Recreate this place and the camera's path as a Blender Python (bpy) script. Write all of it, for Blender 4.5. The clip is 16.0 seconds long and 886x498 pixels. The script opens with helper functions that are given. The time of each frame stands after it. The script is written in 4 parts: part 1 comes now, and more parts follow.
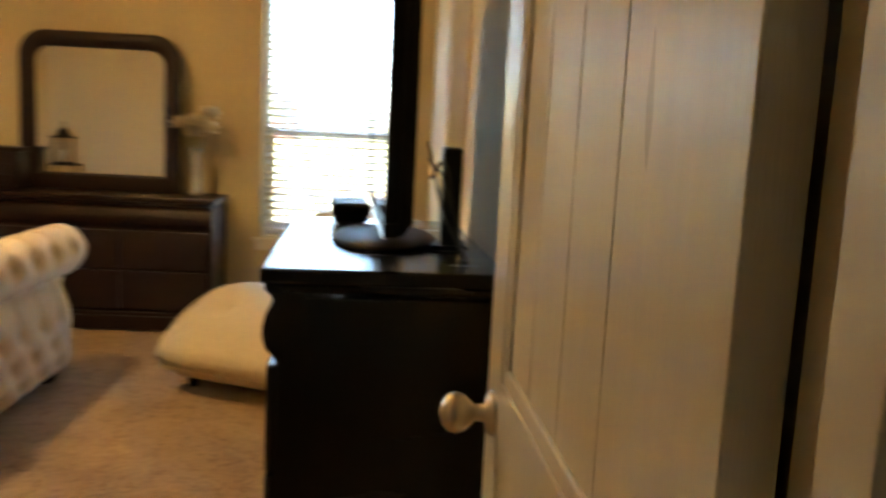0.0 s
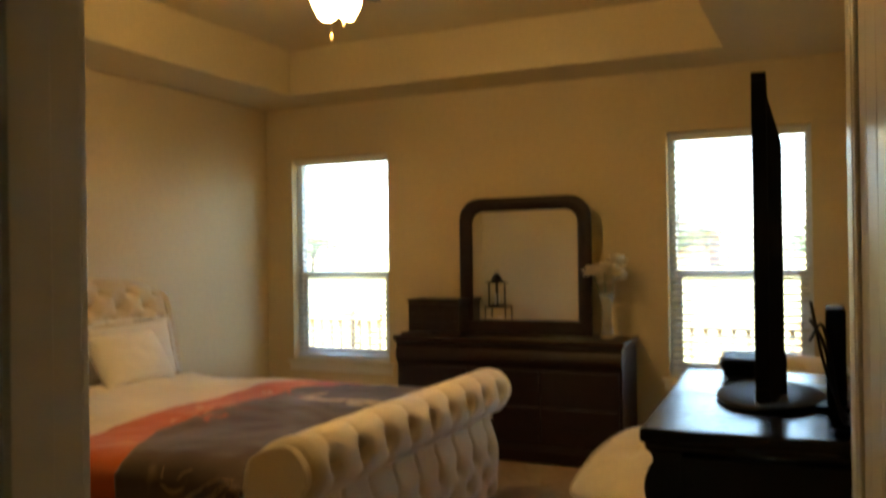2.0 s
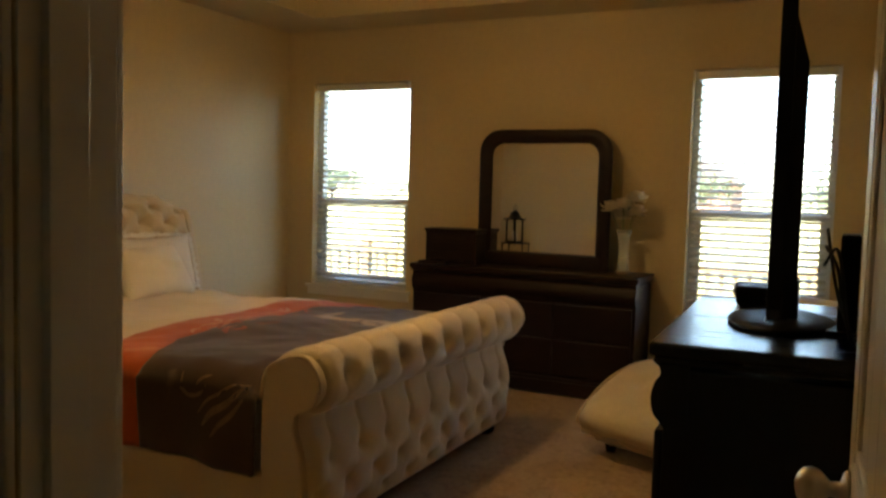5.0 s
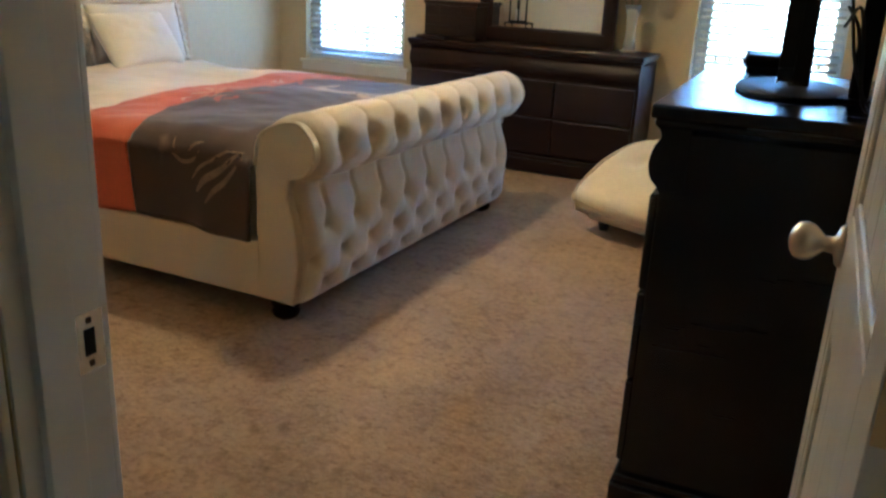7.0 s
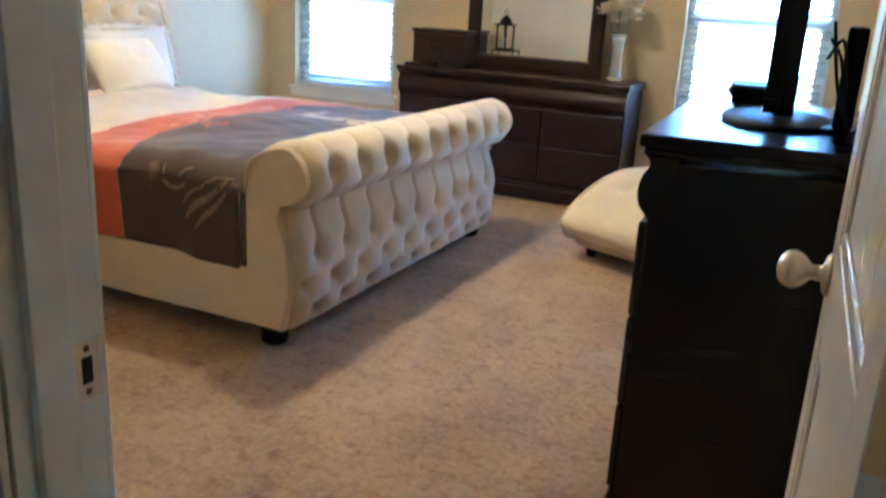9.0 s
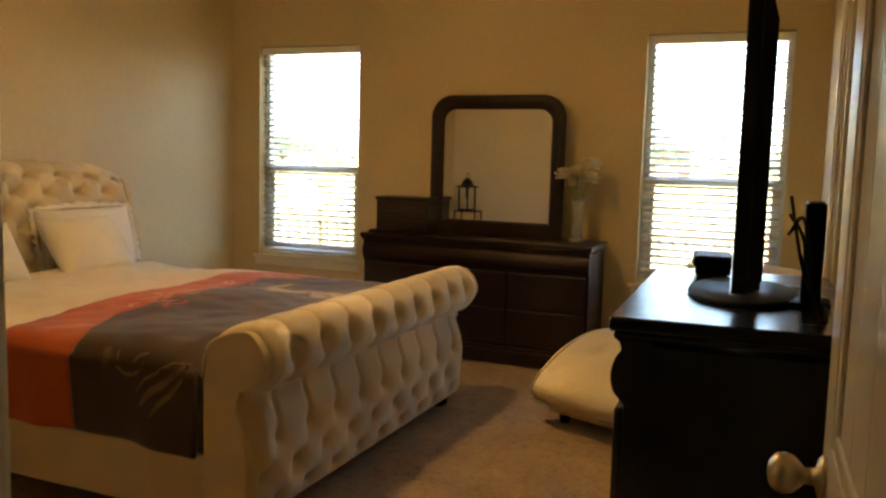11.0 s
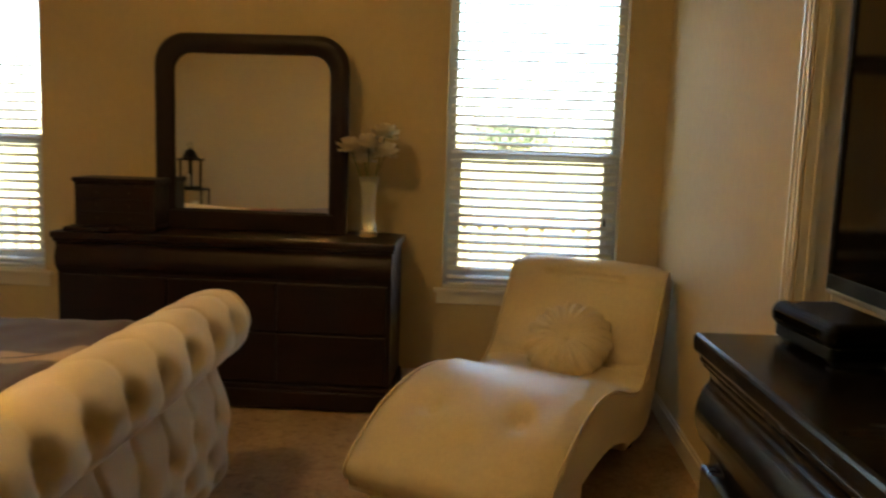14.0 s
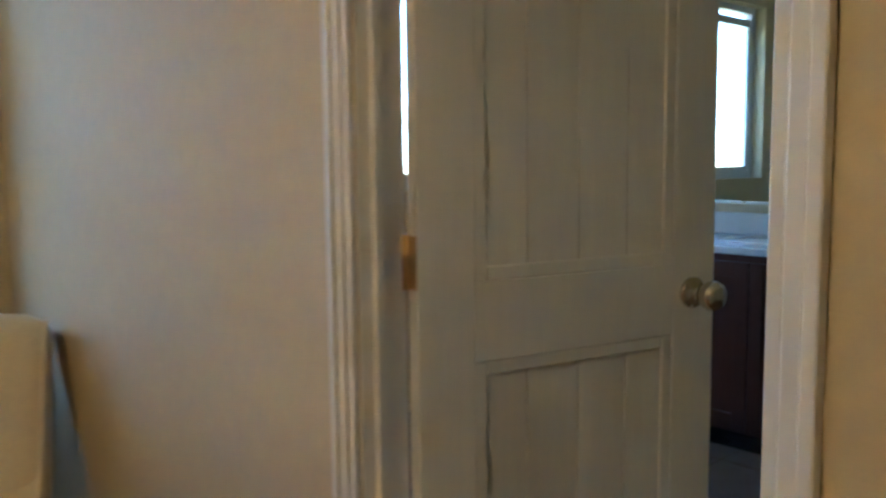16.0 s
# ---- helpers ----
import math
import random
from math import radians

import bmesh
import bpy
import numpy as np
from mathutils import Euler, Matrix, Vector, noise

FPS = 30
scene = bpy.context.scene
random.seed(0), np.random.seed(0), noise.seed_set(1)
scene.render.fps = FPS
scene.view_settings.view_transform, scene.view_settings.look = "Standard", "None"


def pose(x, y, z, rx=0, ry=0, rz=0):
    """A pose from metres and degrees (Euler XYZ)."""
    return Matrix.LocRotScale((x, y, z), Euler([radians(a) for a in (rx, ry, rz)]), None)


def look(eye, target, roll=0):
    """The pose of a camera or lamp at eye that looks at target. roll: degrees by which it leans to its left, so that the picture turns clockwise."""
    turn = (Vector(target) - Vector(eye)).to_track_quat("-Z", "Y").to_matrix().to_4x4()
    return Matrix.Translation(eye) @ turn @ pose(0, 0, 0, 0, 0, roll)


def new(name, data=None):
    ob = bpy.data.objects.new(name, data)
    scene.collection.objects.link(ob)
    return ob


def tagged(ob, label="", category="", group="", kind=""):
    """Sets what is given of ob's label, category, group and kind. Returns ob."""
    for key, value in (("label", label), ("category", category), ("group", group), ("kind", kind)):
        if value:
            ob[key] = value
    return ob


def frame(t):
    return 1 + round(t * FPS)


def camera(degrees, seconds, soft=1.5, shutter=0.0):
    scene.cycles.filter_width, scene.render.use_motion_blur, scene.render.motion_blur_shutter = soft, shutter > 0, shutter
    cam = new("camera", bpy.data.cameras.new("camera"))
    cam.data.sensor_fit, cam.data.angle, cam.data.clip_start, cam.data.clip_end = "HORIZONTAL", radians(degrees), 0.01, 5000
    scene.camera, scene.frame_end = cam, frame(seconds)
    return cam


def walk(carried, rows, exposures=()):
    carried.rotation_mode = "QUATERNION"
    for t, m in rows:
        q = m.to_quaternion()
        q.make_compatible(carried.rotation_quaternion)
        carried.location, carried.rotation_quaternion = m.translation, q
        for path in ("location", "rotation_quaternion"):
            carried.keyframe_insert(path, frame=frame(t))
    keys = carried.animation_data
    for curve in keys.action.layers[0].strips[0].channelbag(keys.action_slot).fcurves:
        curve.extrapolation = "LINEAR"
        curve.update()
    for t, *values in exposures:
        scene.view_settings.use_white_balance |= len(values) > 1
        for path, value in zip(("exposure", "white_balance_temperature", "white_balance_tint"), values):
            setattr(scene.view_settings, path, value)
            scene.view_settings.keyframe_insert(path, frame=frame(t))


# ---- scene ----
cam = camera(56.0, 16.0, soft=2.4, shutter=0.5)
PATH = [
    (0, (3.945, -5.620, 1.331), (4.072, -3.644, 1.049), 2.9),
    (0.5, (4.042, -5.730, 1.371), (3.680, -3.780, 1.107), 3.7),
    (1, (4.056, -5.862, 1.373), (3.456, -3.974, 1.102), 2.5),
    (1.5, (4.082, -5.807, 1.381), (3.304, -3.982, 1.128), 1.1),
    (2, (4.075, -5.826, 1.437), (3.233, -4.012, 1.445), -0.8),
    (2.5, (4.065, -5.819, 1.395), (3.238, -4.011, 1.613), -2.5),
    (3, (4.077, -5.837, 1.388), (3.261, -4.043, 1.727), -2.6),
    (3.5, (4.078, -5.849, 1.378), (3.252, -4.067, 1.759), -2.2),
    (4, (4.090, -5.843, 1.403), (3.241, -4.043, 1.601), -0.9),
    (4.5, (4.085, -5.835, 1.390), (3.220, -4.032, 1.406), 0.6),
    (5, (4.084, -5.853, 1.368), (3.206, -4.061, 1.23), 1.6),
    (5.2, (4.091, -5.884, 1.369), (3.22, -4.093, 1.181), 1.6),
    (7.3, (4.074, -5.796, 1.282), (3.289, -4.089, 0.597), 3.5),
    (7.5, (4.074, -5.793, 1.276), (3.314, -4.087, 0.56), 3.9),
    (8, (4.077, -5.798, 1.267), (3.333, -4.118, 0.476), 4.3),
    (8.5, (4.074, -5.815, 1.284), (3.306, -4.117, 0.555), 3.9),
    (9, (4.069, -5.821, 1.302), (3.273, -4.079, 0.728), 3.2),
    (9.5, (4.074, -5.823, 1.325), (3.255, -4.052, 0.886), 2.1),
    (9.7, (4.074, -5.828, 1.335), (3.258, -4.045, 0.942), 1.8),
    (11.8, (3.920, -5.598, 1.374), (3.227, -3.726, 1.206), 0.3),
    (12, (3.863, -5.550, 1.376), (3.222, -3.659, 1.206), 0.5),
    (12.5, (3.770, -5.335, 1.374), (3.156, -3.437, 1.229), 0.7),
    (13, (3.603, -5.053, 1.366), (3.220, -3.099, 1.183), 0.4),
    (13.5, (3.472, -4.720, 1.340), (3.260, -2.744, 1.109), -0.2),
    (14, (3.301, -4.373, 1.346), (3.195, -2.393, 1.082), 1.9),
    (14.5, (3.180, -3.980, 1.338), (3.488, -2.026, 1.044), 0.8),
    (15, (3.153, -3.652, 1.310), (3.685, -1.746, 1.018), 1.9),
    (15.5, (3.182, -3.264, 1.252), (4.280, -1.616, 0.973), 0.3),
    (16, (3.400, -3.015, 1.198), (4.740, -1.545, 0.991), -0.6),
]
# exposure and white balance along the walk
EXPOSURES = [(0, 4.55, 6000, 6), (1, 3.95, 5900, 2), (2, 3.75, 6200, 3), (3, 3.35, 6900, 8), (5.2, 3.25, 6200, 5), (7.3, 5.2, 3800, 3), (7.9, 5.9, 3550, 4), (8.5, 5.9, 3600, 3),
             (9.1, 5.2, 3950, 4), (9.7, 4.7, 5100, 5), (11.8, 3.4, 6700, 6), (13, 3.05, 6700, 6), (14.5, 3.65, 6600, 4), (15.5, 3.6, 7400, 8), (15.8, 3.95, 5500, 6), (16, 4.1, 4400, 4)]
LAMP = 6.5
walk(cam, [(t, look(eye, target, roll)) for t, eye, target, roll in PATH], EXPOSURES)

# ---- world and light ----
world = bpy.data.worlds.new("world")
scene.world = world
world.use_nodes = True
wn = world.node_tree.nodes
wl = world.node_tree.links
sky = wn.new("ShaderNodeTexSky")
sky.sky_type = "NISHITA"
sky.sun_disc = False
sky.sun_elevation = radians(62)
sky.sun_rotation = radians(200)
wl.new(sky.outputs[0], wn["Background"].inputs[0])
wn["Background"].inputs[1].default_value = 0.15
sun_data = bpy.data.lights.new("sun", "SUN")
sun_data.energy, sun_data.angle, sun_data.color = 5.0, radians(0.5), (1.0, 0.95, 0.86)
sun = new("sun", sun_data)
sun.matrix_world = look((2, -12, 26), (4.5, 0, 0))


# ---- materials ----
def mat(name, base, rough=0.6, metal=0.0, second=None, grain=40.0, blotch=1.5, mix=0.5, bump=0.0, bump_scale=120.0,
        stretch=(1, 1, 1), sheen=0.0, spec=0.5, rough_var=0.08, per_piece=0.0, contrast=0.35):
    """A surface with colour variation at two scales and fine relief."""
    m = bpy.data.materials.new(name)
    m.use_nodes = True
    n, l = m.node_tree.nodes, m.node_tree.links
    b = n["Principled BSDF"]
    co, mp = n.new("ShaderNodeTexCoord"), n.new("ShaderNodeMapping")
    mp.inputs["Scale"].default_value = stretch
    l.new(co.outputs["Object"], mp.inputs[0])
    fine, wide = n.new("ShaderNodeTexNoise"), n.new("ShaderNodeTexNoise")
    fine.inputs["Scale"].default_value, wide.inputs["Scale"].default_value = grain, blotch
    fine.inputs["Detail"].default_value = 6
    wide.inputs["Detail"].default_value = 4
    for t in (fine, wide):
        l.new(mp.outputs[0], t.inputs["Vector"])
    add = n.new("ShaderNodeMath")
    add.operation = "ADD"
    l.new(fine.outputs[0], add.inputs[0])
    l.new(wide.outputs[0], add.inputs[1])
    half = n.new("ShaderNodeMapRange")
    half.inputs["From Min"].default_value, half.inputs["From Max"].default_value = 1 - contrast, 1 + contrast
    l.new(add.outputs[0], half.inputs["Value"])
    ramp = n.new("ShaderNodeMix")
    ramp.data_type = "RGBA"
    other = second or tuple(c * (1 - 0.25 * mix) for c in base)
    ramp.inputs[6].default_value = (*base, 1)
    ramp.inputs[7].default_value = (*other, 1)
    l.new(half.outputs[0], ramp.inputs[0])
    out = ramp.outputs[2]
    if per_piece:
        info, hsv = n.new("ShaderNodeObjectInfo"), n.new("ShaderNodeHueSaturation")
        rng = n.new("ShaderNodeMapRange")
        rng.inputs["To Min"].default_value, rng.inputs["To Max"].default_value = 1 - per_piece, 1 + per_piece
        l.new(info.outputs["Random"], rng.inputs["Value"])
        l.new(rng.outputs[0], hsv.inputs["Value"])
        l.new(out, hsv.inputs["Color"])
        out = hsv.outputs[0]
    l.new(out, b.inputs["Base Color"])
    rr = n.new("ShaderNodeMapRange")
    rr.inputs["To Min"].default_value, rr.inputs["To Max"].default_value = max(0, rough - rough_var), min(1, rough + rough_var)
    l.new(wide.outputs[0], rr.inputs["Value"])
    l.new(rr.outputs[0], b.inputs["Roughness"])
    b.inputs["Metallic"].default_value = metal
    b.inputs["Specular IOR Level"].default_value = spec
    if sheen:
        b.inputs["Sheen Weight"].default_value = sheen
        b.inputs["Sheen Roughness"].default_value = 0.4
    if bump:
        bt, bn = n.new("ShaderNodeTexNoise"), n.new("ShaderNodeBump")
        bt.inputs["Scale"].default_value, bt.inputs["Detail"].default_value = bump_scale, 5
        bn.inputs["Strength"].default_value, bn.inputs["Distance"].default_value = bump, 0.004
        l.new(mp.outputs[0], bt.inputs["Vector"])
        l.new(bt.outputs[0], bn.inputs["Height"])
        l.new(bn.outputs[0], b.inputs["Normal"])
    return m


def glow(name, colour, strength):
    m = bpy.data.materials.new(name)
    m.use_nodes = True
    b = m.node_tree.nodes["Principled BSDF"]
    b.inputs["Base Color"].default_value = (0.9, 0.86, 0.75, 1)
    b.inputs["Roughness"].default_value = 0.4
    b.inputs["Emission Color"].default_value = (*colour, 1)
    b.inputs["Emission Strength"].default_value = strength
    return m


def clear(name, rough=0.0, tint=(1, 1, 1)):
    m = bpy.data.materials.new(name)
    m.use_nodes = True
    b = m.node_tree.nodes["Principled BSDF"]
    b.inputs["Base Color"].default_value = (*tint, 1)
    b.inputs["Roughness"].default_value = rough
    b.inputs["Transmission Weight"].default_value = 1.0
    b.inputs["IOR"].default_value = 1.45
    return m


PAINT = mat("beige_wall_paint", (0.62, 0.505, 0.295), 0.75, second=(0.57, 0.455, 0.26), grain=25, blotch=0.8, bump=0.25, bump_scale=160)
CEILING = mat("ceiling_paint", (0.66, 0.56, 0.345), 0.85, second=(0.60, 0.505, 0.305), grain=40, blotch=0.7, bump=0.5, bump_scale=90)
TRIM = mat("white_trim_paint", (0.78, 0.74, 0.66), 0.38, second=(0.72, 0.68, 0.60), grain=12, blotch=1.2, bump=0.05, bump_scale=60)
DOORPAINT = mat("door_paint", (0.78, 0.74, 0.66), 0.3, second=(0.72, 0.68, 0.60), grain=9, blotch=0.9, bump=0.12, bump_scale=50, stretch=(8, 8, 0.8))
CARPET = mat("tan_carpet", (0.45, 0.312, 0.182), 0.95, second=(0.27, 0.178, 0.10), grain=42, blotch=2.6, contrast=0.30, bump=1.0, bump_scale=75, sheen=0.25, spec=0.1)


def fleck(m, scale, lo, hi, dark):
    """Scattered darker tufts over a pile carpet."""
    n, l = m.node_tree.nodes, m.node_tree.links
    b = n["Principled BSDF"]
    plain = b.inputs["Base Color"].links[0].from_socket
    co, t, rng, mx = n.new("ShaderNodeTexCoord"), n.new("ShaderNodeTexNoise"), n.new("ShaderNodeMapRange"), n.new("ShaderNodeMix")
    t.inputs["Scale"].default_value, t.inputs["Detail"].default_value, t.inputs["Roughness"].default_value = scale, 3, 0.65
    rng.inputs["From Min"].default_value, rng.inputs["From Max"].default_value = lo, hi
    mx.data_type, mx.blend_type = "RGBA", "MULTIPLY"
    mx.inputs[7].default_value = (*dark, 1)
    l.new(co.outputs["Object"], t.inputs["Vector"])
    l.new(t.outputs[0], rng.inputs["Value"])
    l.new(rng.outputs[0], mx.inputs[0])
    l.new(plain, mx.inputs[6])
    l.new(mx.outputs[2], b.inputs["Base Color"])


fleck(CARPET, 15.0, 0.50, 0.72, (0.66, 0.61, 0.55))
fleck(CARPET, 48.0, 0.56, 0.70, (0.70, 0.66, 0.62))
CHERRY = mat("dark_cherry_wood", (0.020, 0.0070, 0.0066), 0.42, spec=0.3, second=(0.010, 0.0042, 0.0042), grain=14, blotch=1.4, stretch=(1.0, 12, 12), bump=0.06, bump_scale=40)
BLACKWOOD = mat("espresso_wood", (0.007, 0.005, 0.006), 0.25, spec=0.42, second=(0.004, 0.003, 0.004), grain=16, blotch=1.5, stretch=(10, 1, 10), bump=0.05, bump_scale=40)
LINEN = mat("cream_linen", (0.66, 0.555, 0.375), 0.85, second=(0.58, 0.475, 0.325), grain=180, blotch=3, bump=0.3, bump_scale=500, sheen=0.3, spec=0.2)
LEATHER = mat("cream_leather", (0.72, 0.625, 0.42), 0.42, second=(0.64, 0.54, 0.37), grain=60, blotch=2, bump=0.25, bump_scale=220)
COTTON = mat("white_cotton", (0.80, 0.76, 0.68), 0.85, second=(0.74, 0.69, 0.60), grain=120, blotch=4, bump=0.15, bump_scale=300, sheen=0.2, spec=0.2)
PLASTIC = mat("black_plastic", (0.005, 0.005, 0.006), 0.5, spec=0.15, grain=200, blotch=3)
NICKEL = mat("satin_nickel", (0.62, 0.56, 0.46), 0.28, 1.0, grain=80, blotch=6)
BRASS = mat("aged_brass", (0.60, 0.42, 0.18), 0.32, 1.0, grain=80, blotch=6)
BRONZE = mat("dark_bronze", (0.06, 0.04, 0.025), 0.38, 0.8, grain=60, blotch=6)
BLADE = mat("walnut_blade", (0.10, 0.045, 0.02), 0.4, second=(0.05, 0.022, 0.012), grain=20, blotch=2, stretch=(1, 14, 14))
IRON = mat("black_iron", (0.012, 0.011, 0.010), 0.5, 0.6, grain=90, blotch=5, bump=0.2, bump_scale=150)
VINYL = mat("white_vinyl", (0.78, 0.78, 0.76), 0.4, grain=30, blotch=2)
SLAT = mat("blind_slat_white", (0.80, 0.78, 0.72), 0.42, grain=20, blotch=2, stretch=(0.4, 6, 6), per_piece=0.03)
SCREEN = mat("television_screen", (0.006, 0.006, 0.007), 0.06, spec=0.6, rough_var=0.02)
GLASS = clear("window_glass")
VASEGLASS = clear("vase_glass", 0.08, (0.95, 0.93, 0.88))
VASEGLASS.node_tree.nodes["Principled BSDF"].inputs["Transmission Weight"].default_value = 0.8
PETAL = mat("silk_petal", (0.80, 0.74, 0.58), 0.7, second=(0.72, 0.62, 0.42), grain=40, blotch=9)
STEM = mat("silk_stem", (0.10, 0.16, 0.05), 0.6)
CANDLE = mat("ivory_wax", (0.75, 0.68, 0.52), 0.5)
MIRROR = mat("mirror_silver", (0.90, 0.90, 0.88), 0.015, 1.0, rough_var=0.004, mix=0.1)
SHADEGLASS = glow("frosted_lamp_glass", (1.0, 0.60, 0.21), LAMP)
GRASS = mat("lawn", (0.17, 0.18, 0.06), 0.95, second=(0.30, 0.25, 0.12), grain=8, blotch=0.2)
CEDAR = mat("cedar_fence", (0.42, 0.29, 0.15), 0.8, second=(0.30, 0.20, 0.10), grain=10, blotch=1, stretch=(6, 6, 0.6), per_piece=0.15)
LEAF = mat("tree_leaf", (0.075, 0.10, 0.05), 0.6, second=(0.11, 0.135, 0.07), grain=6, blotch=0.8)
BARK = mat("bark", (0.16, 0.11, 0.07), 0.9, grain=12, bump=0.6, bump_scale=20)
BRICKWALL = mat("far_brick", (0.40, 0.22, 0.15), 0.85, second=(0.30, 0.17, 0.12), grain=30, blotch=1.5, bump=0.4, bump_scale=30)
SHINGLE = mat("far_shingle", (0.16, 0.14, 0.12), 0.9, grain=30)
TILE = mat("brown_floor_tile", (0.24, 0.16, 0.10), 0.4, second=(0.17, 0.11, 0.07), grain=12, blotch=2.5, per_piece=0.08)
GROUT = mat("grout", (0.30, 0.25, 0.20), 0.9)
MARBLE = mat("white_marble_top", (0.80, 0.78, 0.74), 0.15, second=(0.72, 0.70, 0.66), grain=5, blotch=3)
PORCELAIN = mat("porcelain", (0.82, 0.78, 0.70), 0.12)
VANITYWOOD = mat("vanity_wood", (0.10, 0.035, 0.02), 0.35, second=(0.06, 0.02, 0.012), grain=14, blotch=2, stretch=(10, 10, 1))
IRONCLOTH = mat("matte_black", (0.02, 0.022, 0.03), 0.9, grain=150, blotch=4, bump=0.2, bump_scale=300)
RUBBER = mat("cable_rubber", (0.012, 0.012, 0.012), 0.5)


def quilt_cloth(name, base, second, scroll, amount, wave_scale, lo, hi):
    """Quilted cloth with scattered leaf scrolls woven into it."""
    m = mat(name, base, 0.8, second=second, grain=150, blotch=3.5, bump=0.2, bump_scale=300, sheen=0.25, spec=0.2)
    n, l = m.node_tree.nodes, m.node_tree.links
    b = n["Principled BSDF"]
    plain = b.inputs["Base Color"].links[0].from_socket
    co = n.new("ShaderNodeTexCoord")
    warp, mixv = n.new("ShaderNodeTexNoise"), n.new("ShaderNodeVectorMath")
    warp.inputs["Scale"].default_value = 2.4
    mixv.operation = "MULTIPLY_ADD"
    mixv.inputs[1].default_value = (0.55, 0.55, 0.55)
    l.new(co.outputs["Object"], warp.inputs["Vector"])
    l.new(warp.outputs["Color"], mixv.inputs[0])
    l.new(co.outputs["Object"], mixv.inputs[2])
    wave = n.new("ShaderNodeTexWave")
    wave.wave_type = "RINGS"
    wave.inputs["Scale"].default_value, wave.inputs["Distortion"].default_value, wave.inputs["Detail"].default_value = wave_scale, 3.0, 2.0
    l.new(mixv.outputs[0], wave.inputs["Vector"])
    thr = n.new("ShaderNodeMapRange")
    thr.inputs["From Min"].default_value, thr.inputs["From Max"].default_value = 0.82, 0.93
    l.new(wave.outputs["Fac"], thr.inputs["Value"])
    spot, sm = n.new("ShaderNodeTexNoise"), n.new("ShaderNodeMapRange")
    spot.inputs["Scale"].default_value = 2.6
    sm.inputs["From Min"].default_value, sm.inputs["From Max"].default_value = lo, hi
    l.new(co.outputs["Object"], spot.inputs["Vector"])
    l.new(spot.outputs[0], sm.inputs["Value"])
    both, cut = n.new("ShaderNodeMath"), n.new("ShaderNodeMath")
    both.operation = cut.operation = "MULTIPLY"
    cut.inputs[1].default_value = amount
    l.new(thr.outputs[0], both.inputs[0])
    l.new(sm.outputs[0], both.inputs[1])
    l.new(both.outputs[0], cut.inputs[0])
    mx = n.new("ShaderNodeMix")
    mx.data_type = "RGBA"
    mx.inputs[7].default_value = (*scroll, 1)
    l.new(cut.outputs[0], mx.inputs[0])
    l.new(plain, mx.inputs[6])
    l.new(mx.outputs[2], b.inputs["Base Color"])
    return m


QUILT_CREAM = quilt_cloth("cream_quilt", (0.72, 0.62, 0.45), (0.66, 0.55, 0.38), (0.60, 0.46, 0.26), 0.4, 1.2, 0.55, 0.62)
QUILT_ORANGE = quilt_cloth("orange_quilt", (0.52, 0.118, 0.028), (0.44, 0.088, 0.022), (0.62, 0.30, 0.16), 0.55, 1.6, 0.50, 0.58)
QUILT_BROWN = quilt_cloth("brown_quilt", (0.085, 0.056, 0.044), (0.065, 0.042, 0.034), (0.50, 0.36, 0.20), 0.9, 0.9, 0.46, 0.53)

PRINT_GOLD = mat("gold_leaf_print", (0.30, 0.205, 0.12), 0.8, second=(0.15, 0.10, 0.065), grain=90, blotch=12, sheen=0.2, spec=0.2)
PRINT_RED = mat("rust_leaf_print", (0.42, 0.10, 0.045), 0.8, second=(0.30, 0.065, 0.03), grain=90, blotch=12, sheen=0.2, spec=0.2)
PRINT_CREAM = mat("peach_leaf_print", (0.62, 0.36, 0.22), 0.8, second=(0.52, 0.26, 0.14), grain=90, blotch=12, sheen=0.2, spec=0.2)
PRINT_TAUPE = mat("taupe_leaf_print", (0.15, 0.105, 0.08), 0.8, second=(0.11, 0.075, 0.058), grain=90, blotch=12, sheen=0.2, spec=0.2)


# ---- mesh helpers ----
def part(name, bm, material, parent=None, label=""):
    """Link a bmesh as one mesh object under a thing or a part."""
    me = bpy.data.meshes.new(name)
    bm.normal_update()
    bm.to_mesh(me)
    bm.free()
    if isinstance(material, (list, tuple)):
        for x in material:
            me.materials.append(x)
    else:
        me.materials.append(material)
    ob = new(name, me)
    ob.parent = parent
    if label:
        ob["label"] = label
    return ob


def thing(name, x, y, z, label, category, rz=0, group="", kind=""):
    ob = new(name)
    ob.matrix_world = pose(x, y, z, 0, 0, rz)
    return tagged(ob, label, category, group, kind)


def add_box(bm, x0, x1, y0, y1, z0, z1, bevel=0.0, seg=2):
    g = bmesh.ops.create_cube(bm, size=1)["verts"]
    bmesh.ops.scale(bm, vec=(x1 - x0, y1 - y0, z1 - z0), verts=g)
    bmesh.ops.translate(bm, vec=((x0 + x1) / 2, (y0 + y1) / 2, (z0 + z1) / 2), verts=g)
    if bevel:
        edges = list({e for v in g for e in v.link_edges})
        bmesh.ops.bevel(bm, geom=edges, offset=bevel, segments=seg, profile=0.5, affect="EDGES")
    return bm


def box(x0, x1, y0, y1, z0, z1, bevel=0.0, seg=2):
    return add_box(bmesh.new(), x0, x1, y0, y1, z0, z1, bevel, seg)


def boxes(*rows, bevel=0.0):
    bm = bmesh.new()
    for r in rows:
        add_box(bm, *r, bevel)
    return bm


